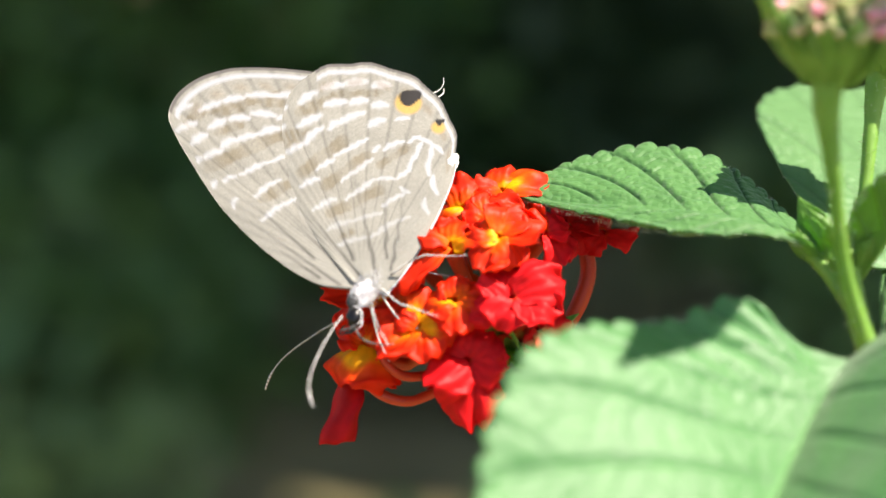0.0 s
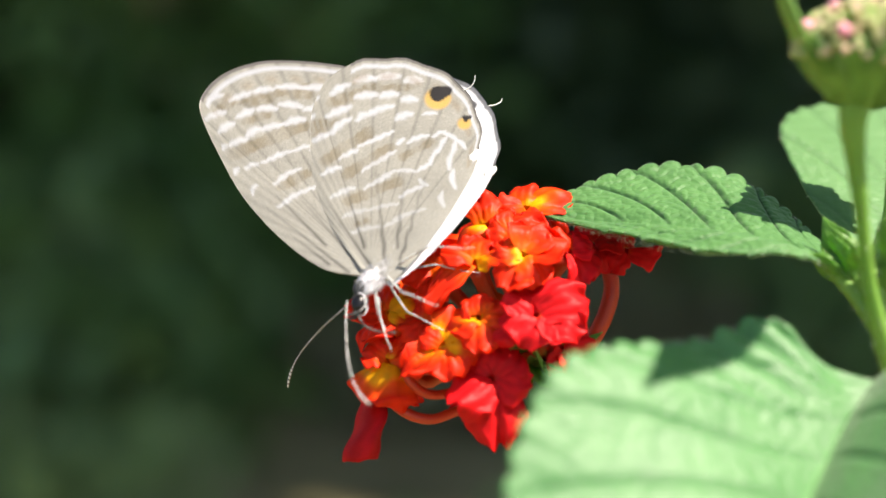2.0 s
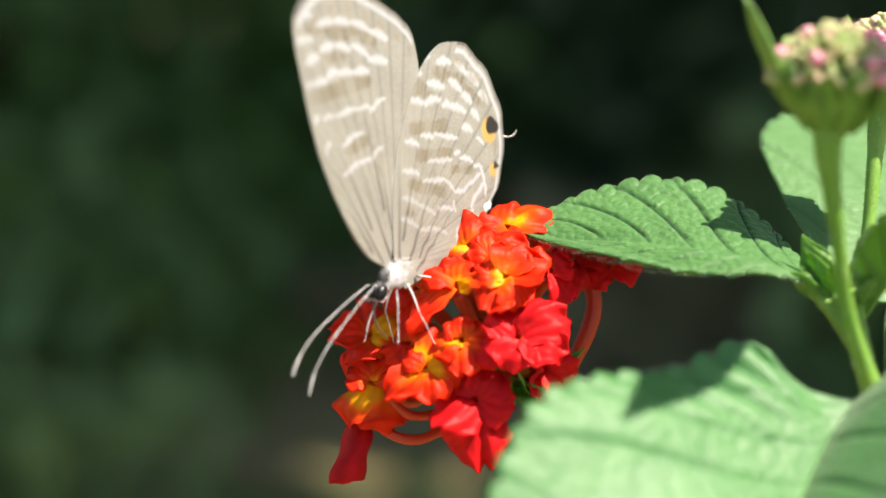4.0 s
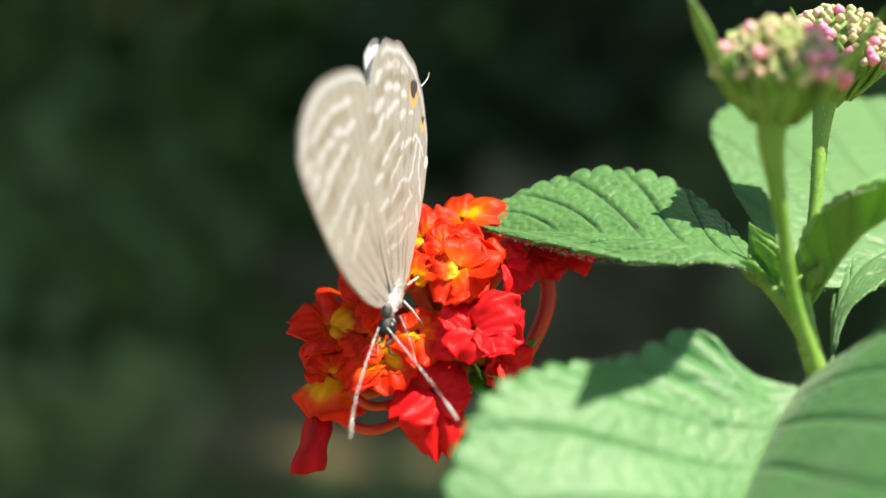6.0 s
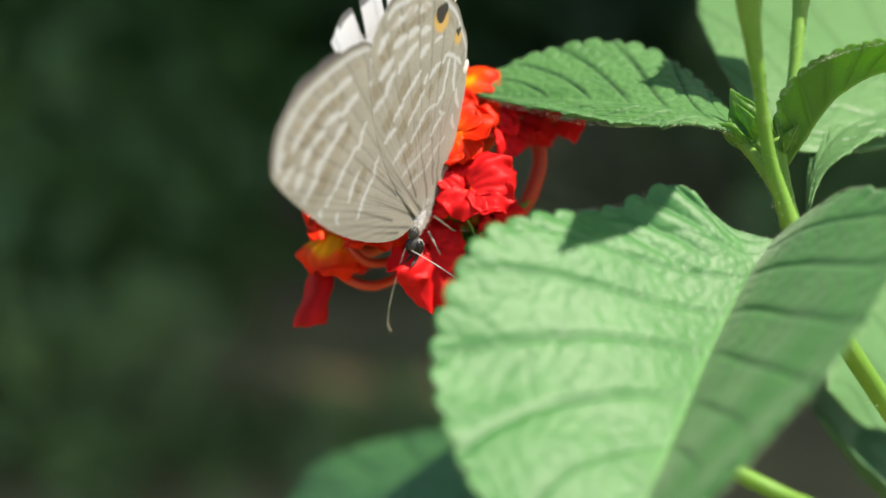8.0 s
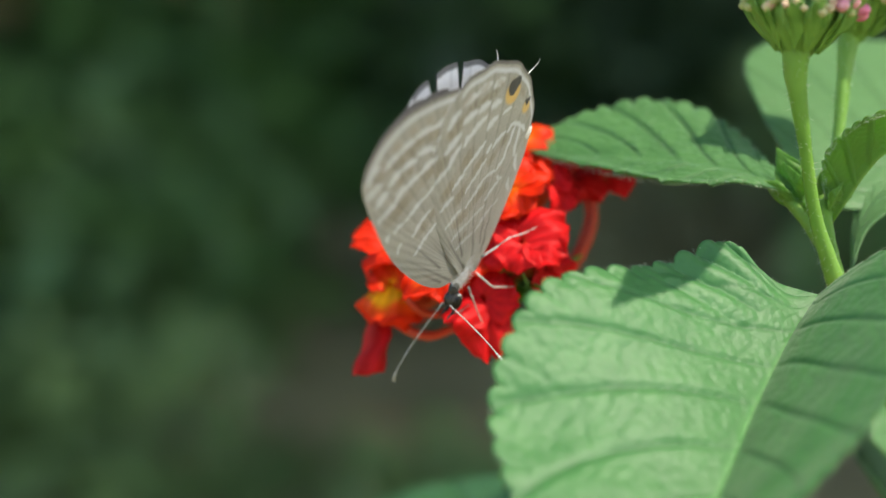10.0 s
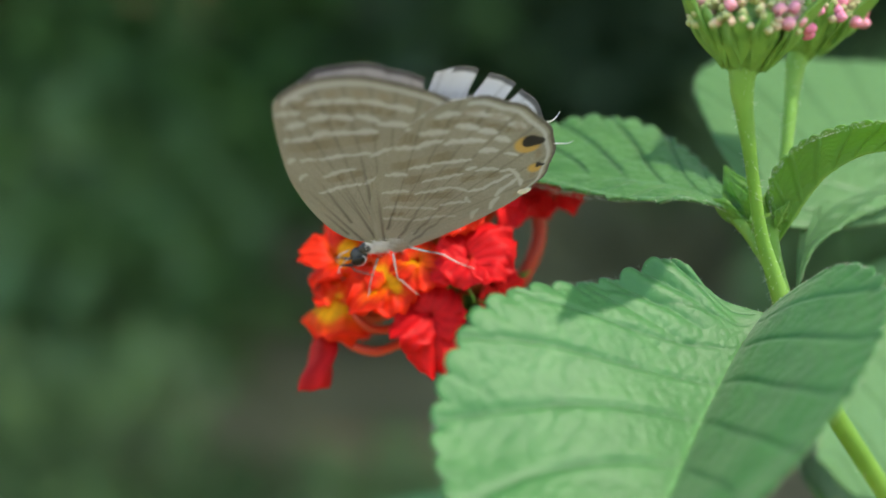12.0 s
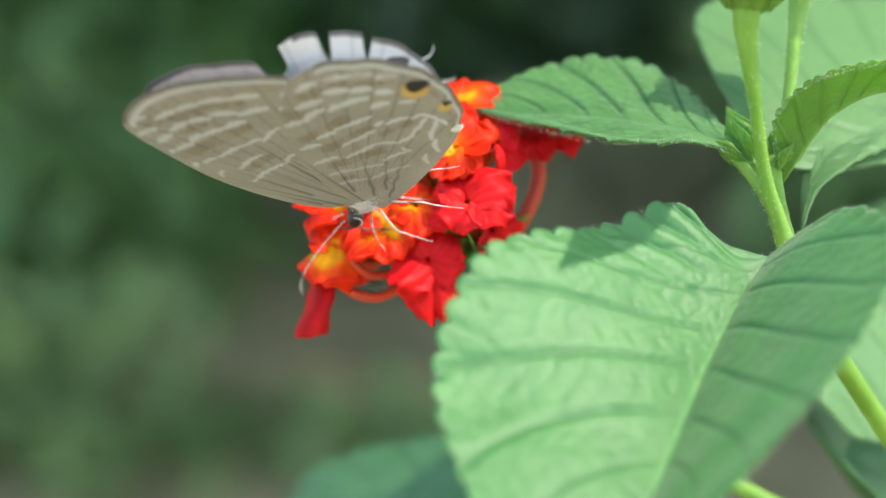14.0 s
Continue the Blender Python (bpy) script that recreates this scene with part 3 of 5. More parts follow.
# throat's place, the way it faces, age, lobes
FLORETS = [
    ((-4.65, -0.8, -2.8), (-0.45, -0.70, 0.55), 0.3, ((175, 2.3, 1.8, 10, 0.72), (232, 2.1, 2.0, 28, 0.75), (42, 2.6, 2.3, -20, 0.42), (-22, 2.0, 1.7, 15, 0.36), (105, 1.5, 1.7, -40, 0.6))),
    ((-4.6, -1.7, -5.5), (-0.30, -0.75, 0.60), 0.3, ((158, 1.5, 1.5, 0, 0.66), (68, 1.6, 1.3, -25, 0.5), (22, 2.0, 1.6, -5, 0.72), (250, 2.5, 3.0, 24, 0.42))),
    ((-1.4, -3.8, -4.4), (-0.15, -0.80, 0.58), 0.35, ((222, 2.7, 1.7, 15, 0.55), (12, 2.2, 2.2, 8, 0.45), (288, 1.9, 2.0, 28, 0.58), (62, 2.0, 1.8, -22, 0.42), (150, 1.3, 1.3, 0, 0.6))),
    ((1.4, -4.0, -6.3), (0.05, -0.88, 0.46), 0.95, ((52, 2.0, 2.3, -12, 1.0), (-8, 2.1, 2.2, 8, 1.0), (278, 3.9, 2.5, 12, 1.0), (218, 2.6, 2.3, 25, 1.0), (125, 1.7, 2.0, -25, 1.0))),
    ((3.8, -4.4, -2.8), (0.15, -0.85, 0.52), 0.95, ((200, 2.6, 1.9, 10, 1.0), (145, 2.0, 1.7, -5, 0.95), (80, 1.7, 2.0, -30, 1.0), (24, 3.3, 2.2, -12, 1.0), (252, 1.8, 2.2, 26, 1.0), (-24, 2.7, 2.3, 0, 1.0))),
    ((3.2, -3.4, 0.6), (0.10, -0.75, 0.66), 0.4, ((14, 2.4, 2.5, -5, 0.68), (66, 1.9, 2.1, -28, 0.62), (180, 1.7, 1.6, 0, 0.45), (243, 2.1, 1.9, 25, 0.5), (302, 1.9, 2.1, 20, 0.55))),
    ((2.6, -1.9, 1.9), (-0.05, -0.70, 0.70), 0.4, ((18, 2.0, 1.9, -15, 0.8), (165, 1.4, 1.5, -5, 0.66), (85, 1.3, 1.5, -38, 0.6), (262, 1.3, 1.6, 25, 0.7))),
    ((3.5, 0.7, 3.4), (0.0, -0.60, 0.80), 0.4, ((24, 3.0, 2.1, -15, 0.52), (85, 1.5, 1.8, -42, 0.5), (195, 1.6, 1.6, 10, 0.75), (-38, 1.9, 1.9, 15, 0.8))),
    ((1.2, -0.5, 2.4), (-0.25, -0.65, 0.72), 0.35, ((108, 1.9, 1.7, -25, 0.55), (212, 2.1, 1.7, 10, 0.42), (298, 1.8, 1.6, 22, 0.42), (22, 1.5, 1.5, -15, 0.75))),
    ((0.4, -2.9, 0.2), (-0.25, -0.60, 0.75), 0.45, ((222, 3.6, 1.2, 14, 0.58), (18, 1.9, 1.8, 6, 0.45), (92, 1.6, 1.7, -30, 0.58), (165, 1.9, 1.6, 0, 0.66))),
    ((0.7, -3.8, -2.9), (-0.10, -0.65, 0.75), 0.5, ((200, 1.9, 1.7, 10, 0.5), (15, 1.8, 1.6, 5, 0.62), (275, 1.9, 1.9, 20, 0.55), (100, 1.3, 1.5, -25, 0.6))),
    ((-2.0, -1.2, -0.1), (-0.50, -0.55, 0.66), 0.6, ((190, 1.8, 1.7, 5, 0.75), (120, 1.7, 1.6, -25, 0.7), (40, 1.8, 1.7, -20, 0.62), (290, 2.0, 1.8, 25, 0.72))),
    ((-2.4, -1.9, -3.2), (-0.40, -0.75, 0.50), 0.7, ((205, 1.5, 1.5, 10, 0.85), (80, 1.8, 1.6, -20, 0.82), (330, 1.7, 1.6, 10, 0.8), (265, 1.6, 1.5, 15, 0.85))),
    ((7.6, 2.8, 1.3), (0.1, -0.50, 0.85), 0.95, ((-60, 1.8, 2.3, 20, 0.92), (20, 1.7, 2.0, -10, 0.92), (230, 1.7, 1.9, 15, 0.92), (140, 1.5, 1.8, -25, 0.9))),
    ((9.6, 2.6, 1.0), (0.4, -0.50, 0.80), 0.95, ((-8, 1.9, 1.3, 5, 0.92), (215, 1.5, 1.6, 15, 0.92), (110, 1.2, 1.5, -35, 0.92))),
    ((5.9, -1.6, 0.9), (0.45, -0.65, 0.60), 0.9, ((-60, 2.0, 1.9, 10, 0.95), (10, 1.3, 1.7, -10, 0.9), (120, 1.5, 1.7, -20, 0.85))),
    ((5.4, -2.6, -4.6), (0.65, -0.60, 0.30), 0.95, ((-60, 2.0, 2.1, 0, 1.0), (10, 1.8, 2.0, -15, 1.0), (250, 1.8, 1.8, 15, 1.0))),
    ((-3.4, 2.6, -1.0), (-0.72, 0.25, 0.62), 0.5, ((180, 2.0, 1.9, -20, 0.6), (100, 2.0, 1.9, -50, 0.6), (30, 1.8, 1.9, -30, 0.6), (260, 1.9, 1.8, 0, 0.6))),
    ((0.2, 4.4, 1.6), (-0.25, 0.50, 0.82), 0.6, ((180, 2.1, 1.9, -30, 0.6), (70, 1.3, 1.9, -60, 0.6), (0, 2.1, 1.9, -20, 0.6))),
    ((4.0, 5.2, 2.2), (0.20, 0.60, 0.78), 0.8, ((180, 2.1, 1.9, -30, 0.8), (80, 1.0, 1.9, -60, 0.8), (0, 2.1, 1.9, -20, 0.8))),
    ((-3.0, 2.2, -6.4), (-0.75, 0.30, -0.50), 0.8, ((200, 2.0, 1.9, -30, 0.8), (110, 1.5, 1.9, -50, 0.8), (280, 1.8, 1.9, -20, 0.8))),
    ((1.0, 3.0, -8.2), (-0.1, 0.30, -0.92), 0.95, ((200, 2.0, 1.9, -30, 1.0), (340, 2.0, 1.9, -30, 1.0), (270, 1.2, 1.9, -20, 1.0))),
]
for k, (p, facing, age, lobes) in enumerate(FLORETS):
    ob, q = add_floret(flower, p, facing, age, lobes, 40 + k)
    p, n = np.array(p), np.array(facing) / np.linalg.norm(facing)
    root = HEAD + 0.28 * (p - HEAD) + np.array((0, 0.6, 0))
    bend = p - n * 2.6 + 0.25 * (root - p)
    inner = q.inverted() @ Matrix.Translation(-Vector(p) / 1000)
    if p[0] > 7:
        continue
    me = tube_mesh("floret_tube", [root, (root + bend) / 2 + n * 0.3, bend, p - n * 0.45], [0.36, 0.40, 0.44, 0.52], PEDICEL, 9, 14,
                   shade=[0.9, 0.7, 0.45, 0.35], seed=k)
    place("floret_tube", me, ob, "curved orange floret tube", inner)
# a floret's lobe that hangs straight down
g, h = np.meshgrid(np.linspace(0, 1, 16), np.linspace(0, 1, 14), indexing="ij")
px = -6.1 - 0.95 * g + (1.5 + 0.55 * g) * h + 0.12 * np.sin(5 * g) + 0.08 * np.sin(13 * g + 3 * h)
pz = -7.2 - (4.1 - 0.25 * h) * g + 0.06 * np.sin(11 * h) * g
py = -1.4 - 0.7 * np.sin(3.1 * h) + 0.35 * np.sin(4 * g + 2 * h) + 0.16 * np.sin(9 * h + 4 * g)
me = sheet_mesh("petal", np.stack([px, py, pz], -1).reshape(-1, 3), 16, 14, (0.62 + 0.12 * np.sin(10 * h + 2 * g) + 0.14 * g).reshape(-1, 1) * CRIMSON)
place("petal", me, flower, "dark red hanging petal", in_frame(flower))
# long free tubes: one arching up at the back, two bowed below
for pts, rr in (([(5.6, 1.8, -7.2), (6.6, 2.2, -6.1), (7.3, 2.5, -4.9), (8.3, 2.7, -3.0), (8.75, 2.9, -1.3), (8.5, 3.1, 0.2), (8.2, 3.3, 0.9)], [0.36, 0.40, 0.46, 0.50, 0.50, 0.48, 0.5]),
                ([(2.6, 0.4, -7.0), (-0.9, -1.2, -8.5), (-2.4, -1.6, -8.8), (-4.0, -1.6, -8.1), (-4.8, -1.5, -6.6)], [0.26, 0.28, 0.30, 0.32, 0.34]),
                ([(2.4, 0.2, -6.4), (-0.6, -1.6, -7.2), (-2.2, -2.4, -7.3), (-3.2, -2.6, -6.6), (-3.6, -2.4, -5.8)], [0.24, 0.26, 0.28, 0.28, 0.28])):
    place("floret_tube", tube_mesh("floret_tube", pts, rr, PEDICEL, 12, 26, shade=[0.95, 0.55, 0.4, 0.4], seed=7), flower, "long bowed orange-red tube", in_frame(flower))
place("receptacle", ellipsoid_mesh("receptacle", HEAD, (1.9, 1.7, 1.9), CALYX, 10, 16, 0.03), flower, "green receptacle", in_frame(flower))
for k, (tip, w) in enumerate([((3.8, -5.3, -4.6), 0.75), ((4.1, -5.1, -6.6), 0.6), ((4.9, -4.6, -5.5), 0.8), ((5.6, -1.8, -5.2), 0.6), ((6.3, -0.6, -4.2), 0.35), ((8.0, 0.6, -3.8), 0.3), ((2.0, -0.6, -7.0), 0.5)]):
    r, t = HEAD + np.array((0.6, -0.2, -1.2)), np.array(tip)
    c = (r + t) / 2 + np.array((0.1, -0.35, -0.2))
    s = np.cross(t - r, (0.2, -1, 0.3))
    s = s / np.linalg.norm(s) * w * 1.5
    me = leaf_mesh("bract", [r, c, t], [tuple(c - s)], [tuple(c + s)], YOUNG_LEAF, teeth=3, veins=2, quilt=0.05, tooth=0.02, bulge=0.2, seed=k, lengthwise=24, across=6)
    ob = place("bract", me, flower, "green bract", in_frame(flower))
    s = ob.modifiers.new("thickness", "SOLIDIFY")
    s.thickness, s.offset = 0.0001, 0
add_stem(flower, [(4.2, 1.4, -5.2), (6.6, 1.2, -7.0), (12.7, 0.4, -10.6), (19, -3, -11.6), (25.6, -7.0, -11.6)], [0.75, 0.55, 0.55, 0.6, 0.7], "green flower stalk", "flower_stalk", hairs=60)


def bud_mesh(name, material):
    prof = [(0.0, 0.16), (0.5, 0.2), (0.9, 0.24), (1.15, 0.40), (1.45, 0.46), (1.7, 0.36), (1.84, 0.12)]
    verts = []
    for h, r in prof:
        for j in range(8):
            a = 2 * math.pi * j / 8
            k = r * (1 + 0.14 * math.cos(4 * a)) if h > 1 else r
            verts.append((k * math.cos(a) * 0.001, k * math.sin(a) * 0.001, h * 0.001))
    faces = grid_faces(len(prof), 8, True) + [tuple(range((len(prof) - 1) * 8, len(prof) * 8))]
    return mesh_of(name, verts, faces, material)


PINK_BUD, PALE_BUD = bud_mesh("pink_bud", BUD_PINK), bud_mesh("pale_bud", BUD_GREEN)


def bud_head(label, centre, axis, stalk, stalk_radii, seed, long_bracts):
    """A half-open head: a cup of bracts with a dome of buds, and its stalk."""
    rng = np.random.default_rng(seed)
    head = thing("lantana_bud_head", *centre, label, "flower bud", "bud heads above the leaf node")
    up = Vector(axis).normalized()
    right = (Vector((1, 0, 0)) - up * up.x).normalized()
    q = Matrix((right, up.cross(right), up)).transposed().to_4x4()
    base = in_frame(head) @ Matrix.Translation(Vector(centre) / 1000) @ q
    prof = [(-3.5, 0.55), (-3.1, 0.85), (-2.6, 1.35), (-2.0, 1.95), (-1.4, 2.45), (-0.8, 2.7), (-0.2, 2.65), (0.2, 2.2), (0.5, 1.2), (0.6, 0.02)]
    verts = []
    for h, r in prof:
        for j in range(28):
            a = 2 * math.pi * j / 28
            k = r * (1 + 0.05 * math.cos(7 * a + seed))
            verts.append((k * math.cos(a) * 0.001, k * math.sin(a) * 0.001, h * 0.001))
    place("cup", mesh_of("cup", verts, grid_faces(len(prof), 28, True), CALYX), head, "green cup of the bud head", base)
    place("bud_dome", ellipsoid_mesh("bud_dome", (0, 0, 0), (2.5, 2.5, 2.1), CALYX, 14, 24, 0.02), head, "pale dome under the buds", base)
    n = 170
    for i in range(n):
        z = 1 - (i + 0.5) / n * 1.22
        r = math.sqrt(max(0, 1 - z * z))
        a = i * 2.39996 + rng.normal() * 0.1
        d = Vector((r * math.cos(a), r * math.sin(a), max(z, -0.24) * 0.75 + 0.05)).normalized()
        pink = rng.random() < (0.26 if z < 0.3 else 0.09)
        grow = 1.12 - 0.42 * z + rng.normal() * 0.05 if pink else 0.95 - 0.3 * z + rng.normal() * 0.05
        wide = 0.46 + 0.26 * pink + 0.14 * rng.random()
        at = base @ Matrix.Translation(d * 0.0017 + Vector((0, 0, -0.0003))) @ d.to_track_quat("Z", "Y").to_matrix().to_4x4() @ Matrix.Diagonal((wide, wide, grow, 1))
        place("bud", PINK_BUD if pink else PALE_BUD, head, "", at)
    for i in range(13):
        a = i * 2 * math.pi / 13 + rng.normal() * 0.1
        out = np.array((math.cos(a), math.sin(a), 0))
        side = np.array((-math.sin(a), math.cos(a), 0))
        long = long_bracts.get(i, rng.uniform(3.0, 3.9))
        p0 = out * 1.2 + (0, 0, -3.0)
        p1 = out * 2.9 + (0, 0, -0.9)
        p2 = out * (3.1 + 0.55 * (long - 3)) + (0, 0, -0.9 + (long - 2.0) * 0.85)
        w = 1.15 if long > 6.5 else 1.0 if long > 4.5 else 0.75
        me = leaf_mesh("bract", [p0, p1, (p1 + p2) / 2 + out * 0.2, p2], [tuple(p1 - side * w), tuple((p1 + p2) / 2 - side * w * 0.7)],
                       [tuple(p1 + side * w), tuple((p1 + p2) / 2 + side * w * 0.7)], CALYX, teeth=3, veins=3, quilt=0.05, tooth=0.01, bulge=0.3, seed=i, lengthwise=24, across=5)
        ob = place("bract", me, head, "pointed green bract", base)
        s = ob.modifiers.new("thickness", "SOLIDIFY")
        s.thickness, s.offset = 0.00014, 0
    add_stem(head, stalk, stalk_radii, "hairy green stalk", "stalk", hairs=170, seed=seed, steps=40)
    return head


bud_head("half-open lantana bud head with pink and pale green buds", (19.7, -15, 11.2), (0.10, -0.1, 1),
         [(19.4, -15, 8.6), (19.3, -14.8, 7.2), (19.8, -14, 4), (20.8, -12.2, -1), (21.7, -11.3, -3.6), (22.5, -10.9, -5.9)], [0.85, 0.50, 0.37, 0.37, 0.46, 0.56], 3, {7: 7.2, 12: 7.0, 4: 5.0})
bud_head("lantana bud head with pale buds and a few pink ones", (25.9, -2, 13.0), (0.18, -0.1, 1),
         [(25.3, -1.9, 10.4), (24.9, -2, 9.2), (24.3, -3, 5.8), (23.7, -4, 2.3), (22.6, -6.6, -0.8)], [0.75, 0.46, 0.38, 0.42, 0.46], 5, {12: 7.4, 1: 5.4, 8: 5.2, 5: 4.8})


# ---- the butterfly ----
# its own frame, in millimetres: x from head to tail, z up its back, its left side towards -y
butterfly = tagged(new("butterfly"), "small grey-brown butterfly with white wavy lines, feeding on the red flower", "butterfly")
butterfly.empty_display_size = 0.002
FORE = [(-0.6, 0.2), (-1.7, 2.1), (-2.0, 5.2), (-1.6, 9.0), (-0.5, 12.6), (0.5, 15.1), (1.2, 16.0), (2.4, 16.4), (3.9, 16.2), (5.6, 15.2), (7.0, 13.6), (8.1, 12.0), (8.7, 10.9), (9.0, 9.4), (7.6, 6.4), (4.0, 2.6), (0.4, -0.2)]
HIND = [(-0.3, 0.4), (0.6, 3.5), (2.2, 6.6), (4.8, 9.3), (6.9, 10.6), (9.4, 10.5), (11.1, 9.1), (12.1, 7.3), (12.5, 5.4), (12.3, 3.7), (11.6, 2.3), (10.9, 1.2), (10.0, 0.6), (9.2, 0.0), (7.2, -0.7), (4.8, -1.2), (2.4, -1.5), (0.2, -1.5)]
MARGIN = {"fore": (6, 13), "hind": (5, 13)}


# the white lines across the wings (from, to) and the brown bars between them (from, to, half width)
FORE_LINES = [(1.6, 15.6, 2.3, 15.3), (2.4, 14.6, 3.5, 14.1), (3.8, 13.9, 4.6, 13.2), (4.9, 13.1, 5.8, 12.1), (5.9, 11.9, 6.9, 10.7), (0.6, 14.7, 1.6, 14.3),
              (1.9, 13.4, 2.8, 13.0), (3.1, 12.8, 3.8, 12.0), (4.2, 12.1, 4.9, 11.0), (4.9, 10.7, 6.1, 9.7), (0.5, 13.5, 1.4, 13.2), (0.3, 12.2, 1.2, 11.8),
              (1.4, 12.0, 2.2, 11.7), (2.3, 11.5, 3.2, 11.0), (3.4, 10.9, 4.4, 10.2), (-0.2, 12.4, 0.1, 12.4), (-0.9, 10.6, -0.5, 10.7), (-0.2, 10.3, 0.5, 10.0),
              (0.7, 9.9, 2.4, 9.1), (2.5, 9.0, 3.3, 8.7), (3.2, 8.4, 4.7, 8.2), (0.2, 8.3, 1.9, 7.9), (-1.1, 8.8, -0.6, 9.0), (-0.7, 7.0, 1.6, 6.4), (1.8, 6.2, 2.9, 6.2)]
FORE_FILLS = [(3.0, 13.6, 4.0, 12.9, 0.42), (5.2, 12.0, 5.8, 11.2, 0.42), (2.0, 12.7, 3.2, 12.1, 0.35), (1.3, 14.6, 2.4, 14.4, 0.4), (2.6, 14.2, 4.0, 13.4, 0.4), (4.2, 13.1, 6.2, 11.6, 0.4), (0.0, 11.6, 4.0, 9.9, 0.5), (0.4, 7.8, 1.9, 7.3, 0.4), (1.8, 5.0, 2.4, 6.6, 0.12)]
HIND_OUTER = [(5.5, 10.9, 6.5, 10.4), (7.2, 9.9, 8.3, 9.5), (8.8, 9.4, 9.6, 8.6), (9.8, 8.4, 10.6, 7.5), (10.6, 7.0, 11.2, 6.3), (4.9, 9.9, 5.4, 9.7), (5.9, 9.0, 7.2, 8.3),
              (7.9, 8.6, 8.8, 7.7), (8.9, 7.4, 9.6, 6.7), (9.5, 6.2, 10.0, 5.6), (4.2, 8.4, 5.0, 8.1), (5.2, 8.0, 6.6, 7.8), (6.8, 7.4, 7.4, 7.3), (7.5, 7.1, 8.8, 6.4),
              (8.3, 5.6, 9.1, 5.1), (9.5, 4.5, 10.0, 4.0)]
HIND_INNER = [(4.2, 6.4, 5.3, 5.9), (5.5, 6.0, 7.5, 5.1), (2.8, 6.5, 3.8, 5.9), (7.0, 4.4, 7.5, 4.3), (7.5, 4.0, 8.6, 3.3), (4.4, 4.7, 6.6, 4.1), (2.0, 5.0, 3.3, 4.3),
              (3.6, 3.8, 5.6, 3.2), (5.7, 3.1, 6.3, 2.3), (6.4, 2.2, 7.2, 2.0), (7.2, 2.0, 9.2, 2.4), (9.3, 2.7, 9.4, 1.7), (9.4, 1.7, 9.3, 1.1), (8.7, 3.0, 9.4, 2.8),
              (7.6, 0.9, 9.3, 1.8), (1.5, 3.6, 2.7, 2.7), (2.8, 2.6, 4.1, 1.7), (4.5, 1.8, 6.0, 1.3), (1.1, 2.4, 2.3, 1.5), (2.5, 1.3, 4.8, 0.3), (6.9, -0.2, 7.7, 0.7),
              (5.6, -0.5, 6.2, 0.2), (6.0, 1.2, 6.0, 1.7)]
HIND_FILLS = [(6.8, 9.4, 7.6, 9.0, 0.45), (4.9, 9.1, 5.3, 8.8, 0.45), (8.6, 8.5, 9.2, 8.1, 0.35), (9.9, 7.0, 10.4, 6.5, 0.35), (1.6, 2.6, 2.2, 2.3, 0.25), (6.8, 9.0, 8.1, 8.7, 0.4), (8.3, 8.6, 9.9, 7.2, 0.3), (4.5, 8.6, 6.0, 8.1, 0.35), (3.6, 6.9, 6.6, 6.2, 0.45), (3.6, 5.3, 6.6, 4.5, 0.4), (2.4, 4.0, 5.2, 2.6, 0.4), (6.5, 3.5, 8.4, 2.9, 0.3)]

# dark strokes on the veins near the wings' roots, crease shade painted in
CREASE_SHADE = {"fore": [(-0.9, 0.8, -1.2, 7.5), (-0.2, 0.5, 0.6, 7.0), (0.3, 0.4, 2.2, 6.0), (-1.3, 2.0, -1.5, 5.5), (-0.6, 3.0, -0.2, 8.6), (0.9, 3.2, 2.6, 8.4)], "hind": [(0.2, 0.2, 2.0, 6.2), (0.9, -0.3, 5.2, 4.4), (1.5, -0.9, 6.5, 1.6), (0.8, 1.2, 3.2, 5.0), (2.0, -0.2, 6.0, 2.8)]}


def off_line(x, z, x0, z0, x1, z1, bow=0.0):
    """The distance of points from a stroke, bowed a little outwards, and how far along it they lie."""
    dx, dz = x1 - x0, z1 - z0
    long = math.hypot(dx, dz)
    f_ = ((x - x0) * dx + (z - z0) * dz) / (long * long)
    c = np.clip(f_, 0, 1)
    across = ((z - z0) * dx - (x - x0) * dz) / long - bow * (4 * c * (1 - c) - 0.5)
    return np.hypot(across, (f_ - c) * long), f_


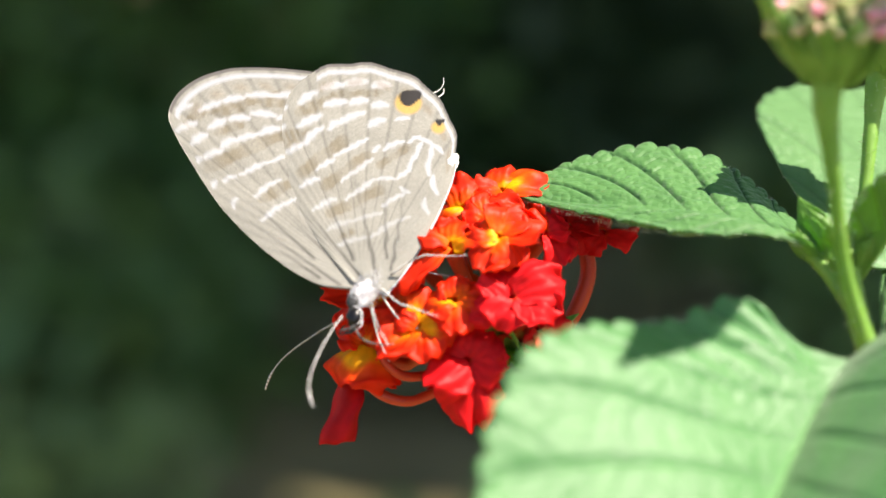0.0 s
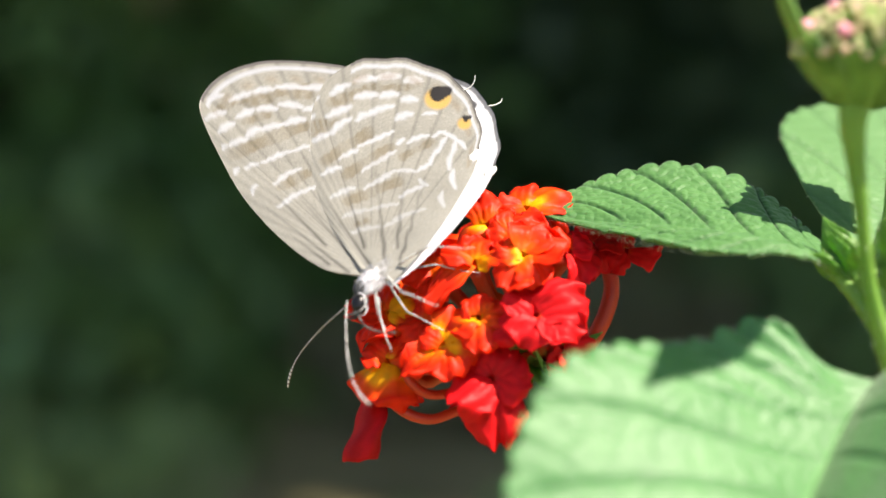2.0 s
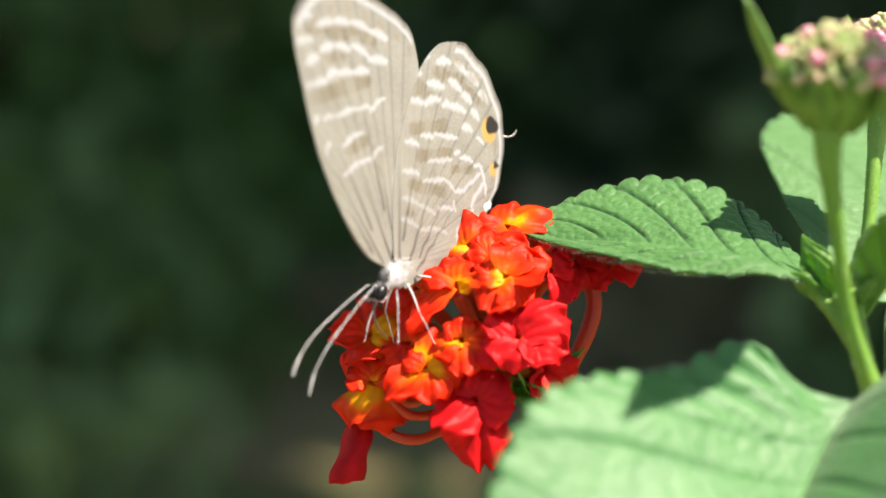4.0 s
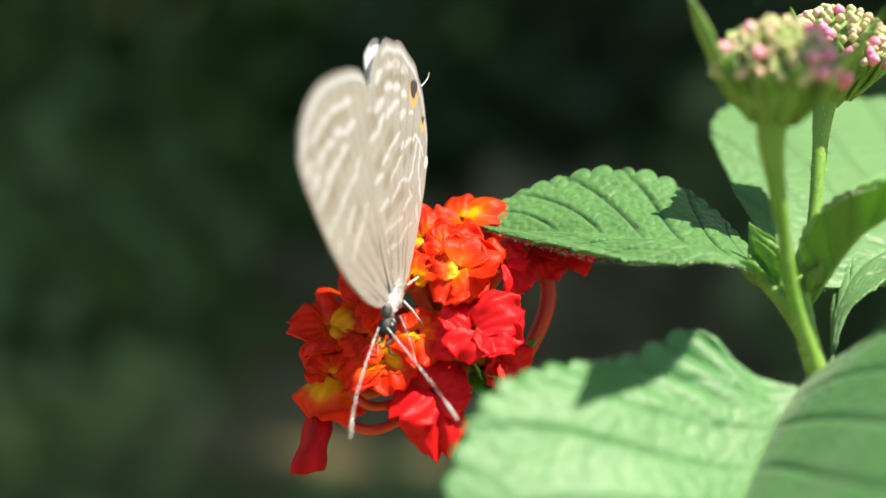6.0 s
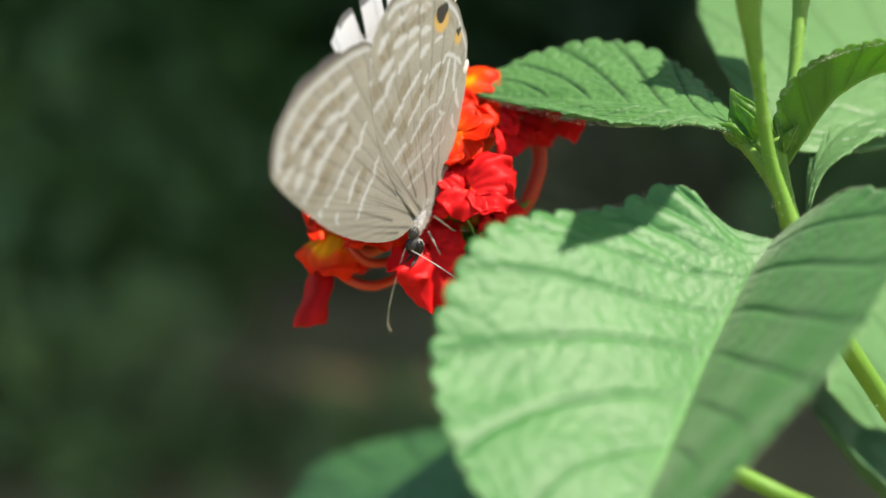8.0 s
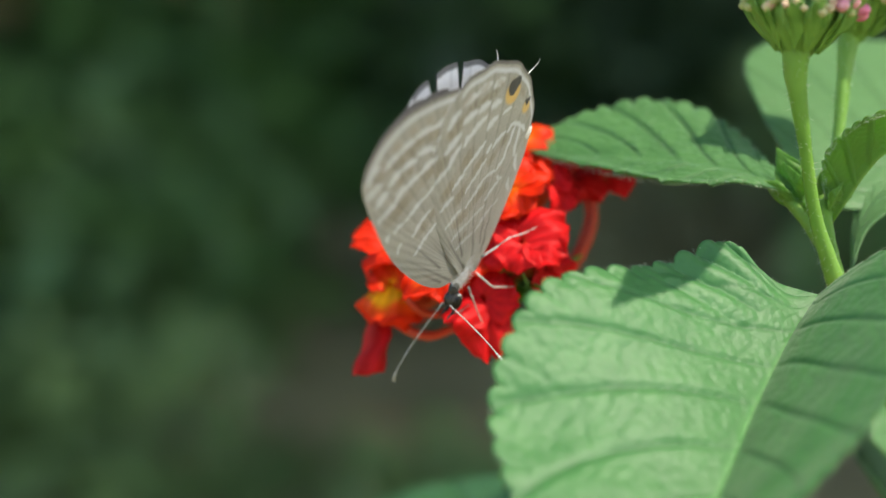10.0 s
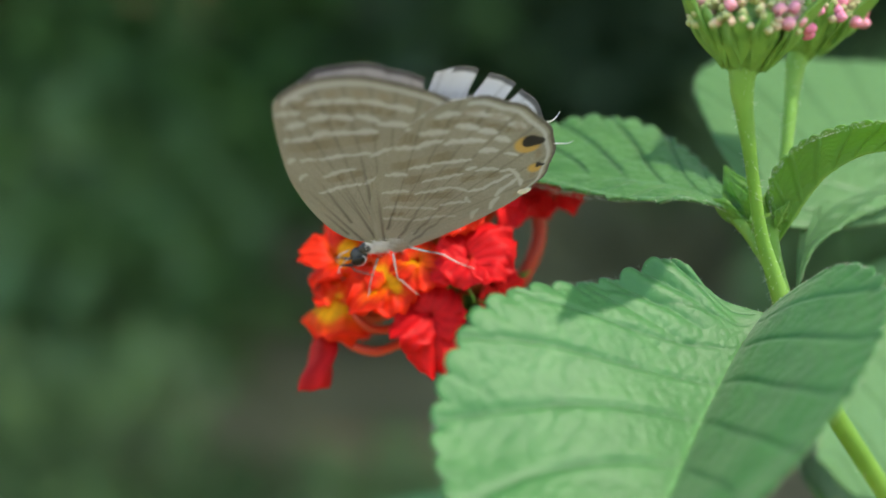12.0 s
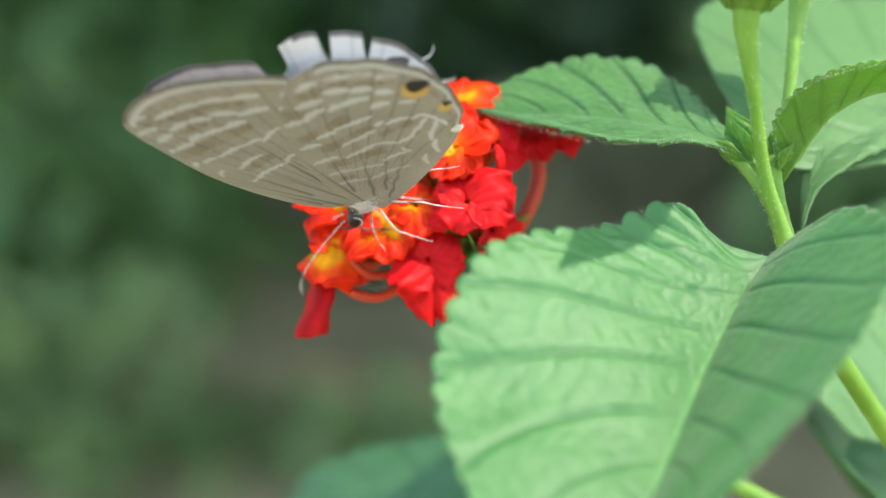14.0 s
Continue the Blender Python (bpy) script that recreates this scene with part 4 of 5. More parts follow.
def wing_mesh(name, outline, kind, far=False, tears=(), seed=0):
    """A wing: a thin double sheet fanned out from its root, scales painted outside with lines across the veins, pale blue inside."""
    rng = np.random.default_rng(seed)
    nu, nr = 270, 130
    b = spline([(x, 0, z) for x, z in outline], 900)
    b = even(b, nu)
    u = np.linspace(0, 1, nu)
    if not far and kind == "hind" or far:
        b = b * (1 + 0.005 * np.sin(u * 90) + 0.0015 * rng.normal(size=nu))[:, None]
    reach = np.ones(nu)
    lo_, hi_ = (float(u[np.argmin(np.hypot(b[:, 0] - outline[k][0], b[:, 2] - outline[k][1]))]) for k in MARGIN[kind])
    for lo, hi, depth in tears:
        inside = (u > lo) & (u < hi)
        reach[inside] = depth + 0.02 * rng.normal(size=inside.sum())
    rho = np.linspace(0, 1, nr) ** 0.85
    R_, U_ = np.meshgrid(rho, u, indexing="ij")
    P = b[None] * (R_ * reach[None])[..., None]
    rr = R_ * reach[None]
    veins = lo_ + (hi_ - lo_) * (np.array((-0.10, 0.06, 0.20, 0.34, 0.48, 0.62, 0.76, 0.90)) if kind == "fore" else np.array((-0.22, -0.04, 0.12, 0.27, 0.41, 0.54, 0.68, 0.84)))
    cell = np.searchsorted(veins, U_)
    dist = np.min(np.abs(U_[..., None] - veins), axis=-1)
    # a shallow camber, with the veins standing out a little
    camber = -0.5 * np.sin(rr * 2.6) * np.sin(np.clip(U_, 0, 1) * 3.1) + 0.02 * np.cos(dist * 160) * rr + 0.08 * np.sin(rr * 5 + U_ * 8)
    P[..., 1] += camber * 0.32
    ground_, line_, dark_ = np.array((0.245, 0.232, 0.178)), np.array((0.68, 0.70, 0.71)), np.array((0.135, 0.117, 0.074))
    X_, Z_ = P[..., 0], P[..., 2]
    wob = 0.05 * np.sin(X_ * 4.1 + Z_ * 2.3) + 0.035 * np.sin(X_ * 9.7 - Z_ * 7.1) + 0.02 * np.sin(X_ * 23 + Z_ * 17)
    lines, fills = (FORE_LINES, FORE_FILLS) if kind == "fore" else (HIND_OUTER + HIND_INNER, HIND_FILLS)
    white = np.zeros_like(rr)
    brown = np.zeros_like(rr)
    for k, (x0, z0, x1, z1) in enumerate(lines):
        d, f_ = off_line(X_, Z_ + wob, x0, z0, x1, z1, 0.07)
        strong = 1.0 if math.hypot(x0, z0) > 6.5 else 0.8 if math.hypot(x0, z0) > 4.2 else 0.5
        w = (0.19 if kind == "fore" and k < 15 or kind == "hind" and k < 15 else 0.12) * (0.75 + 0.45 * np.sin(math.pi * np.clip(f_, 0, 1)))
        white = np.maximum(white, strong * np.exp(-0.6 * (d / w) ** 3.4))
    for x0, z0, x1, z1, w in fills:
        d, f_ = off_line(X_, Z_ + wob, x0, z0, x1, z1)
        brown = np.maximum(brown, np.clip((w - d) / 0.12, 0, 1) * (0.65 + 0.3 * np.sin(9 * f_ + k)))
    vein = np.clip(1.2 - dist / 0.0046, 0, 1) * (rr > 0.10)
    col = ground_ * (1 - 0.7 * brown[..., None]) + dark_ * 0.7 * brown[..., None]
    col = col * (1 + 0.05 * np.sin(X_ * 1.7 + Z_ * 0.9) + 0.03 * rng.normal(size=rr.shape))[..., None]
    pale = np.clip((0.22 - rr) / 0.2, 0, 1)[..., None] * 0.5
    col = col * (1 - pale) + np.array((0.44, 0.43, 0.40)) * pale
    if kind == "hind":
        inner = np.clip((U_ - hi_) / 0.10, 0, 1)[..., None] * 0.55
        col = col * (1 - inner) + np.array((0.52, 0.51, 0.48)) * inner
    else:
        shade_ = np.clip(1 - np.abs(off_line(X_, Z_, -1.0, 8.6, -0.7, 1.2)[0] - 0.25) / 0.16, 0, 1) * (0.6 + 0.4 * np.sin(Z_ * 5)) * 0.5
        col = col * (1 - shade_[..., None]) + np.array((0.16, 0.15, 0.14)) * shade_[..., None]
    col = col * (1 - (0.14 + 0.1 * np.clip(1 - rr / 0.55, 0, 1))[..., None] * vein[..., None])
    col = col * (1 - white[..., None]) + line_ * white[..., None]
    for x0, z0, x1, z1 in CREASE_SHADE[kind]:
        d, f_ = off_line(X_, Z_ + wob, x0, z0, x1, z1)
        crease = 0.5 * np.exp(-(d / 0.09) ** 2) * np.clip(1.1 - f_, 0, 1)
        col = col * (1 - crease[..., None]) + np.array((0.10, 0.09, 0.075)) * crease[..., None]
    # dark ovals inside the outer edge
    spots = np.clip(1.3 - np.abs(R_ - 0.905) / 0.022, 0, 1) * np.clip(dist * 90 - 0.5, 0, 1) * (U_ > lo_) * (U_ < hi_)
    spots = (spots * (0.75 if kind == "hind" else 0.6))[..., None]
    col = col * (1 - spots) + np.array((0.24, 0.19, 0.12)) * spots
    # the edge: a white line, then a dark one
    outer = (U_ > lo_) & (U_ < hi_)
    w1 = (np.clip(1.4 - np.abs(R_ - 0.958) / 0.012, 0, 1) * outer)[..., None]
    col = col * (1 - w1) + line_ * w1
    d1 = (np.clip((R_ - 0.981) / 0.006, 0, 1) * outer)[..., None]
    col = col * (1 - d1) + np.array((0.10, 0.09, 0.08)) * d1
    # what the scales throw back: a silky pale coat, in which lines and bars show less than in the light let through
    glow_ = np.array((0.314, 0.304, 0.268)) * (1 - brown[..., None] * np.array((0.26, 0.34, 0.46))) * (1 - 0.30 * vein[..., None])
    glow_ = glow_ * (1 + 0.04 * np.sin(X_ * 1.7 + Z_ * 0.9) + 0.08 * rng.normal(size=rr.shape))[..., None]
    glow_ = glow_ * (1 - 0.9 * white[..., None]) + np.array((0.47, 0.48, 0.505)) * 0.9 * white[..., None]
    for x0, z0, x1, z1 in CREASE_SHADE[kind]:
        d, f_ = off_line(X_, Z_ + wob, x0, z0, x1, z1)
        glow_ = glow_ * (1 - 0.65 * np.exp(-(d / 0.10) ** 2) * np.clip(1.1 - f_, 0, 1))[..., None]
    glow_ = glow_ * (1 - spots * np.array((0.16, 0.26, 0.36)))
    glow_ = glow_ * (1 - w1) + np.array((0.43, 0.44, 0.465)) * w1
    glow_ = glow_ * (1 - d1) + np.array((0.14, 0.13, 0.12)) * d1
    blue = np.ones_like(col) * np.array((0.77, 0.79, 0.84))
    if kind == "fore":
        blue = np.ones_like(col) * np.array((0.55, 0.51, 0.51))
    blue = blue * (1 - 0.18 * vein[..., None]) * (1 - 0.10 * brown[..., None])
    blue = blue * (1 - 0.8 * np.clip((R_ - 0.968) / 0.012, 0, 1)[..., None] * outer[..., None])
    if kind == "hind":
        for (cx, cz), rad, ring in (((11.2, 4.75), 0.60, 0.88), ((10.85, 2.35), 0.26, 0.5)):
            q = np.hypot((X_ - cx) * 0.9 + 0.25 * (Z_ - cz), (Z_ - cz)) + 0.06 * np.sin(np.arctan2(Z_ - cz, X_ - cx) * 3)
            o = (np.clip((ring - np.hypot(X_ - cx + 0.35, Z_ - cz + 0.15)) / 0.2, 0, 1) * (X_ < cx + 0.5))[..., None]
            col = col * (1 - o) + np.array((0.64, 0.40, 0.11)) * o
            glow_ = glow_ * (1 - o) + np.array((0.52, 0.34, 0.10)) * o
            k = np.clip((rad - q) / 0.07, 0, 1)[..., None]
            col = col * (1 - k) + np.array((0.012, 0.010, 0.010)) * k
            glow_ = glow_ * (1 - k) + np.array((0.016, 0.013, 0.012)) * k
            blue = blue * (1 - 0.85 * k * (rad > 0.4))
    n = nr * nu
    P = P.reshape(-1, 3)
    gap = 0.035
    out_side, in_side = P.copy(), P.copy()
    out_side[:, 1] -= gap / 2
    in_side[:, 1] += gap / 2
    faces = grid_faces(nr, nu)
    inner_faces = [tuple(n + q for q in f[::-1]) for f in faces]
    o = (nr - 1) * nu
    rim = [(o + j, o + n + j, o + n + j + 1, o + j + 1) for j in range(nu - 1)]
    v = np.vstack([out_side, in_side])
    if far:
        v = v * (1, -1, 1)
        faces, inner_faces, rim = [f[::-1] for f in faces], [f[::-1] for f in inner_faces], [f[::-1] for f in rim]
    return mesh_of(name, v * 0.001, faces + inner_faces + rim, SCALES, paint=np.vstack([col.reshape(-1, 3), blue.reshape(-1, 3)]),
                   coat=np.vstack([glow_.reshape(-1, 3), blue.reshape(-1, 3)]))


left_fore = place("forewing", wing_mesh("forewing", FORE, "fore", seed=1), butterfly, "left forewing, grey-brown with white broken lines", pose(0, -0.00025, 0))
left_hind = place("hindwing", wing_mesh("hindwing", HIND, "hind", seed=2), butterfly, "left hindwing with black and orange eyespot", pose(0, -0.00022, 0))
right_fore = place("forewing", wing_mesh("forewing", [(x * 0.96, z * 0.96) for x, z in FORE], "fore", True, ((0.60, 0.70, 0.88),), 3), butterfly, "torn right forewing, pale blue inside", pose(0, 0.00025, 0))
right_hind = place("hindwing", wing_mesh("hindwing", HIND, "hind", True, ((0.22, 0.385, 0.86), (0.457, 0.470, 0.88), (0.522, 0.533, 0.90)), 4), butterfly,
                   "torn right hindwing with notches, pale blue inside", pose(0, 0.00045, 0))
for wing, y in ((left_hind, -0.1), (right_hind, 0.1)):
    place("wing_tail", tube_mesh("wing_tail", [(12.2, y, 3.8), (12.6, y * 1.5, 3.6), (13.0, y * 3, 3.6), (13.3, y * 4, 3.8)], [0.05, 0.035, 0.03, 0.015], ANTENNA_PALE, 6, 12), wing, "thread-like wing tail")
    place("wing_lobe", ellipsoid_mesh("wing_lobe", (9.25, y, 0.30), (0.42, 0.05, 0.28), ANTENNA_PALE, 8, 14, 0.16), wing, "white fringe lobe")
thorax = place("thorax", ellipsoid_mesh("thorax", (-0.2, 0, -0.35), (1.3, 0.27, 0.72), FUR, 16, 22, 0.035, (1, 0, 0.05)), butterfly, "furry pale grey thorax")
abdomen = place("abdomen", ellipsoid_mesh("abdomen", (3.6, 0, 0.0), (3.0, 0.2, 0.42), FUR, 18, 18, 0.02, (1, 0, 0.10)), butterfly, "slender pale abdomen")
place("collar", ellipsoid_mesh("collar", (-1.10, 0, -0.24), (0.52, 0.30, 0.44), DARK_FUR, 14, 18, 0.04, (1, 0, 0.25)), butterfly, "dark grey furry collar behind the head")


def fur_mesh(centre, axes, count, length, seed):
    """Fine hairs lying back over a furry body."""
    rng = np.random.default_rng(seed)
    verts, faces = [], []
    for _ in range(count):
        d = rng.normal(size=3)
        d /= np.linalg.norm(d)
        root = np.array(centre) + d * np.array(axes) * 0.97
        out = d / np.array(axes)
        out /= np.linalg.norm(out)
        tip = root + (out * rng.uniform(0.15, 0.5) + np.array((rng.uniform(0.3, 0.9), rng.normal() * 0.15, rng.normal() * 0.3))) * length * rng.uniform(0.6, 1.2)
        side = np.cross(tip - root, out + 0.1)
        side *= 0.016 / (np.linalg.norm(side) + 1e-9)
        k = len(verts)
        verts += [(root + side) * 0.001, (root - side) * 0.001, ((root + tip) / 2 + out * 0.05 + side * 0.7) * 0.001, ((root + tip) / 2 + out * 0.05 - side * 0.7) * 0.001, tip * 0.001]
        faces += [(k, k + 1, k + 3, k + 2), (k + 2, k + 3, k + 4)]
    return mesh_of("fur", verts, faces, FUR, False)


tagged(place("fur", fur_mesh((-0.2, 0, -0.35), (1.3, 0.27, 0.72), 1400, 0.5, 5), thorax, "long pale hairs"), kind="stuff")
tagged(place("fur", fur_mesh((3.4, 0, 0.0), (3.0, 0.2, 0.42), 500, 0.3, 6), abdomen, "short pale hairs"), kind="stuff")
head_ = place("head", ellipsoid_mesh("head", (-1.8, 0, -0.8), (0.50, 0.40, 0.50), DARK_FUR, 12, 16, 0.03), butterfly, "dark head with pale scales")
for s in (-1, 1):
    place("eye", ellipsoid_mesh("eye", (-1.95, 0.28 * s, -0.88), (0.52, 0.30, 0.40), EYE, 12, 18, 0, (1, 0, 0.5)), head_, "glossy black eye")
    ring = [(-1.95 + 0.50 * math.cos(a) - 0.10 * math.sin(a), 0.36 * s, -0.88 + 0.42 * math.sin(a) + 0.22 * math.cos(a)) for a in np.linspace(-2.4, 0.5, 14)]
    place("eye_ring", tube_mesh("eye_ring", ring, [0.02, 0.045, 0.045, 0.02], FUR, 6, 24), head_, "white ring round the eye")
    place("palp", tube_mesh("palp", [(-2.2, 0.2 * s, -1.2), (-2.6, 0.24 * s, -1.15), (-2.9, 0.26 * s, -0.9), (-3.15, 0.28 * s, -0.7)], [0.10, 0.10, 0.07, 0.03], DARK_FUR, 8, 14, 0.08), butterfly, "scaly palp")
place("proboscis", tube_mesh("proboscis", [(-2.4, 0, -1.2), (-2.7, 0, -2.0), (-2.4, 0.1, -2.9), (-1.9, 0.1, -3.6)], [0.07, 0.06, 0.05, 0.04], ANTENNA_DARK, 6, 16), butterfly, "thin dark proboscis")


def leg(side, root, knee, ankle, foot):
    pts = [np.array((x, y * side, z)) for x, y, z in (root, knee, ankle, foot)]
    path = [pts[0], (pts[0] + pts[1]) / 2 + np.array((0, 0.05 * side, 0.08)), pts[1], (pts[1] + pts[2]) / 2, pts[2], (pts[2] + pts[3]) / 2 + np.array((0, 0, -0.08)), pts[3]]
    place("leg", tube_mesh("leg", path, [0.07, 0.062, 0.046, 0.042, 0.036, 0.028, 0.02], LEGS, 8, 36, 0.06, seed=int(knee[0] * 10) + 50), butterfly, "thin pale banded leg")


for s in (-1, 1):
    leg(s, (-0.8, 0.4, -1.2), (-1.9, 1.0, -2.5), (-2.2, 1.1, -3.0), (-2.6, 1.2, -3.7))
    leg(s, (0.2, 0.45, -1.2), (-0.2, 1.2, -2.7), (0.0, 1.35, -3.6), (0.3, 1.5, -5.0))
    leg(s, (1.2, 0.4, -1.1), (3.0, 1.1, -2.1), (3.5, 1.3, -3.0), (4.3, 1.5, -4.2))


def antenna(side):
    """A jointed antenna along -x from its own root: pale beads parted by dark rings, a slender bent club at the end."""
    n = 34
    verts, faces, mats = [], [], []
    sides = 8
    x = np.linspace(0, 7.4, n * 3)
    for i, xi in enumerate(x):
        f = xi / 7.4
        r = 0.028 + 0.014 * (i % 3 == 1)
        if f > 0.84:
            r = 0.042 + 0.045 * math.sin((f - 0.84) / 0.16 * 2.9)
        zc, yc = 0.85 * f - 0.95 * f ** 2 - 0.75 * f ** 7, 0.1 * side * f
        for j in range(sides):
            a = 2 * math.pi * j / sides
            verts.append((-xi * 0.001, (yc + r * math.cos(a)) * 0.001, (zc + r * math.sin(a)) * 0.001))
    faces = grid_faces(len(x), sides, True) + [tuple(range((len(x) - 1) * sides, len(x) * sides))]
    me = mesh_of("antenna", verts, faces, ANTENNA_PALE)
    me.materials.append(ANTENNA_DARK)
    for k, p in enumerate(me.polygons):
        row = k // sides
        p.material_index = 1 if row % 3 == 2 or row > 0.985 * len(x) else 0
    return place("antenna", me, butterfly, "thin white-beaded antenna with a bent slender club", pose(-0.00226, 0.00025 * side, -0.0003))


near_antenna, far_antenna = antenna(-1), antenna(1)


# ---- ground, hedge and shade ----
def ground():
    n = 60
    s = np.r_[-np.geomspace(60, 0.6, n // 2), 0, np.geomspace(0.6, 60, n // 2)]
    X, Y = np.meshgrid(s, s + 2.0)
    Z = 0.02 * ripple(X * 1.2, Y * 1.1, 3) * np.exp(-np.hypot(X, Y - 2) / 12) - 0.01
    me = mesh_of("ground", np.stack([X, Y, Z], -1).reshape(-1, 3), grid_faces(len(s), len(s)), SOIL)
    tagged(place("ground", me), "bare grey-brown soil under the bushes", "ground", kind="structure")


def leaf_cloud(name, boxes, count, size, material, seed, dense=1.0, tall=None):
    """Many small bent leaves filling lumpy bodies of foliage (centre, half sizes)."""
    rng = np.random.default_rng(seed)
    verts, faces = [], []
    vol = np.array([b[1][0] * b[1][1] * b[1][2] for b in boxes])
    for k in rng.choice(len(boxes), count, p=vol / vol.sum()):
        c, h = np.array(boxes[k][0]), np.array(boxes[k][1])
        d = rng.normal(size=3)
        d /= np.linalg.norm(d)
        p = c + d * h * rng.uniform(0.55, 1.0) ** 0.5 * (1 + 0.15 * math.sin(7 * d[0] + 5 * d[2]))
        t = rng.normal(size=3)
        t /= np.linalg.norm(t)
        s = np.cross(t, rng.normal(size=3))
        s /= np.linalg.norm(s)
        nrm = np.cross(t, s)
        L = size * rng.uniform(0.6, 1.4)
        i = len(verts)
        verts += [p, p + t * L * 0.5 + s * L * 0.28 + nrm * L * 0.06, p + t * L * 0.5 - nrm * L * 0.03, p + t * L * 0.5 - s * L * 0.28 + nrm * L * 0.06, p + t * L - nrm * L * 0.1]
        faces += [(i, i + 1, i + 2), (i, i + 2, i + 3), (i + 1, i + 4, i + 2), (i + 2, i + 4, i + 3)]
    return mesh_of(name, verts, faces, material, False)


ground()
rng = np.random.default_rng(8)
hedge_boxes, gap_boxes = [], []
for i in range(64):
    x = -2.6 + 5.2 * (i + rng.uniform(-0.4, 0.4)) / 63
    y = 2.55 + rng.uniform(-0.12, 0.4) + 0.12 * abs(x)
    z = rng.uniform(0.12, 1.4) if i % 2 else rng.uniform(0.08, 0.3)
    (gap_boxes if 0.02 < x < 0.62 else hedge_boxes).append(((x, y, z), (rng.uniform(0.2, 0.42), rng.uniform(0.15, 0.3), rng.uniform(0.2, 0.45))))
hedge = tagged(place("hedge_foliage", leaf_cloud("hedge_foliage", hedge_boxes, 22000, 0.075, HEDGE, 4)), "dark green shaded bushes in the background", "bushes", kind="stuff")
tagged(place("dry_bush", leaf_cloud("dry_bush", [((x, 2.1 + 0.06 * math.sin(7 * x), 0.03), (0.16, 0.16, 0.12)) for x in np.linspace(0.02, 0.62, 5)], 3000, 0.06, DRY, 21)), "half-dry brown-green bush in the shade", "bushes", kind="stuff")
# bush in the gap, deep shade carried by its leaf colour
tagged(place("deep_shade_bush", leaf_cloud("deep_shade_bush", gap_boxes + [((0.1, 2.45, 0.26), (0.25, 0.15, 0.16)), ((0.5, 2.45, 0.26), (0.25, 0.15, 0.16)), ((0.12, 2.8, 0.5), (0.36, 0.15, 0.3)), ((0.45, 2.8, 0.5), (0.36, 0.15, 0.3)), ((0.3, 3.1, 0.45), (0.6, 0.15, 0.4))], 12000, 0.075, DEEP_SHADE, 22)), "bush in deep shade, the shade put into its leaf colour", "bushes", kind="stuff")
wall_boxes = [((x, 3.7 + 0.1 * math.sin(x * 3), z), (0.6, 0.3, 0.5)) for x in np.linspace(-3.6, 3.6, 10) for z in (0.4, 1.1, 1.8)]
wall_boxes += [((x, 4.35, z), (0.5, 0.25, 0.5)) for x in np.linspace(-3.9, 3.9, 13) for z in (0.3, 1.0, 1.7)]
tagged(place("undergrowth", leaf_cloud("undergrowth", wall_boxes, 24000, 0.14, DEEP_SHADE, 6)), "dense undergrowth behind the bushes, deep shade in its leaf colour", "bushes", kind="stuff")
low_boxes = [((x, 1.40 + 0.05 * math.sin(x * 31), 0.02), (0.07, 0.07, 0.05)) for x in np.linspace(-0.46, 0.02, 9)] + [((x, 1.62 + 0.1 * math.sin(x * 5), 0.03), (0.14, 0.12, 0.08)) for x in np.linspace(-1.5, -0.34, 10)] + [((x, 2.2, 0.1), (0.2, 0.16, 0.14)) for x in np.linspace(0.42, 1.6, 8)]
fern_boxes = [((x, y + 0.06 * math.sin(9 * x), 0.10 + 0.05 * math.sin(5 * x)), (0.16, 0.13, 0.17)) for x in (*np.linspace(-1.9, -0.36, 10), *np.linspace(0.5, 1.6, 8)) for y in (1.85, 2.1, 2.35)]
tagged(place("fern_bank", leaf_cloud("fern_bank", fern_boxes, 7000, 0.07, FERN, 15)), "dark green low bushes over the soil", "bushes", kind="stuff")
tagged(place("low_plants", leaf_cloud("low_plants", low_boxes, 5500, 0.05, GRASS, 9)), "low green plants on the soil", "plants", kind="stuff")

# tree out of view, added to keep sun and sky off the bushes
tree = tagged(new("unseen_shade_tree"), "unseen leafy tree added to shade the bushes behind the flower", "tree")
tree.matrix_basis = Matrix.Translation((0.6, 4.6, -0.02))
place("trunk", tube_mesh("trunk", [(0, 0, 0), (0.05, 0.02, 1.2), (-0.08, 0, 2.4), (-0.2, -0.2, 3.4)], [0.16, 0.12, 0.10, 0.07], BARK, 12, 20, 0.04, unit=1.0), tree, "grey-brown trunk")
for a, b in (((-0.1, 0, 2.2), (-1.4, -2.2, 3.1)), ((-0.1, 0, 2.4), (2.2, -2.3, 3.2)), ((-0.1, -0.1, 2.7), (-0.4, -3.0, 3.2))):
    place("limb", tube_mesh("limb", [a, tuple((np.array(a) + b) / 2 + (0, 0, 0.2)), b], [0.07, 0.05, 0.02], BARK, 8, 12, 0.05, unit=1.0), tree, "limb")
crown_boxes = [((x + rng.normal() * 0.1, y + rng.normal() * 0.1, 3.0 + rng.uniform(-0.15, 0.4)), (0.55, 0.5, 0.22)) for x in (*np.linspace(-1.8, 4.0, 9), 1.3, 1.9, 2.5) for y in np.linspace(-4.0, 0.9, 9)]
tagged(place("crown", leaf_cloud("crown", crown_boxes, 22500, 0.20, HEDGE, 12), tree, "dense crown of dark leaves"), kind="stuff")


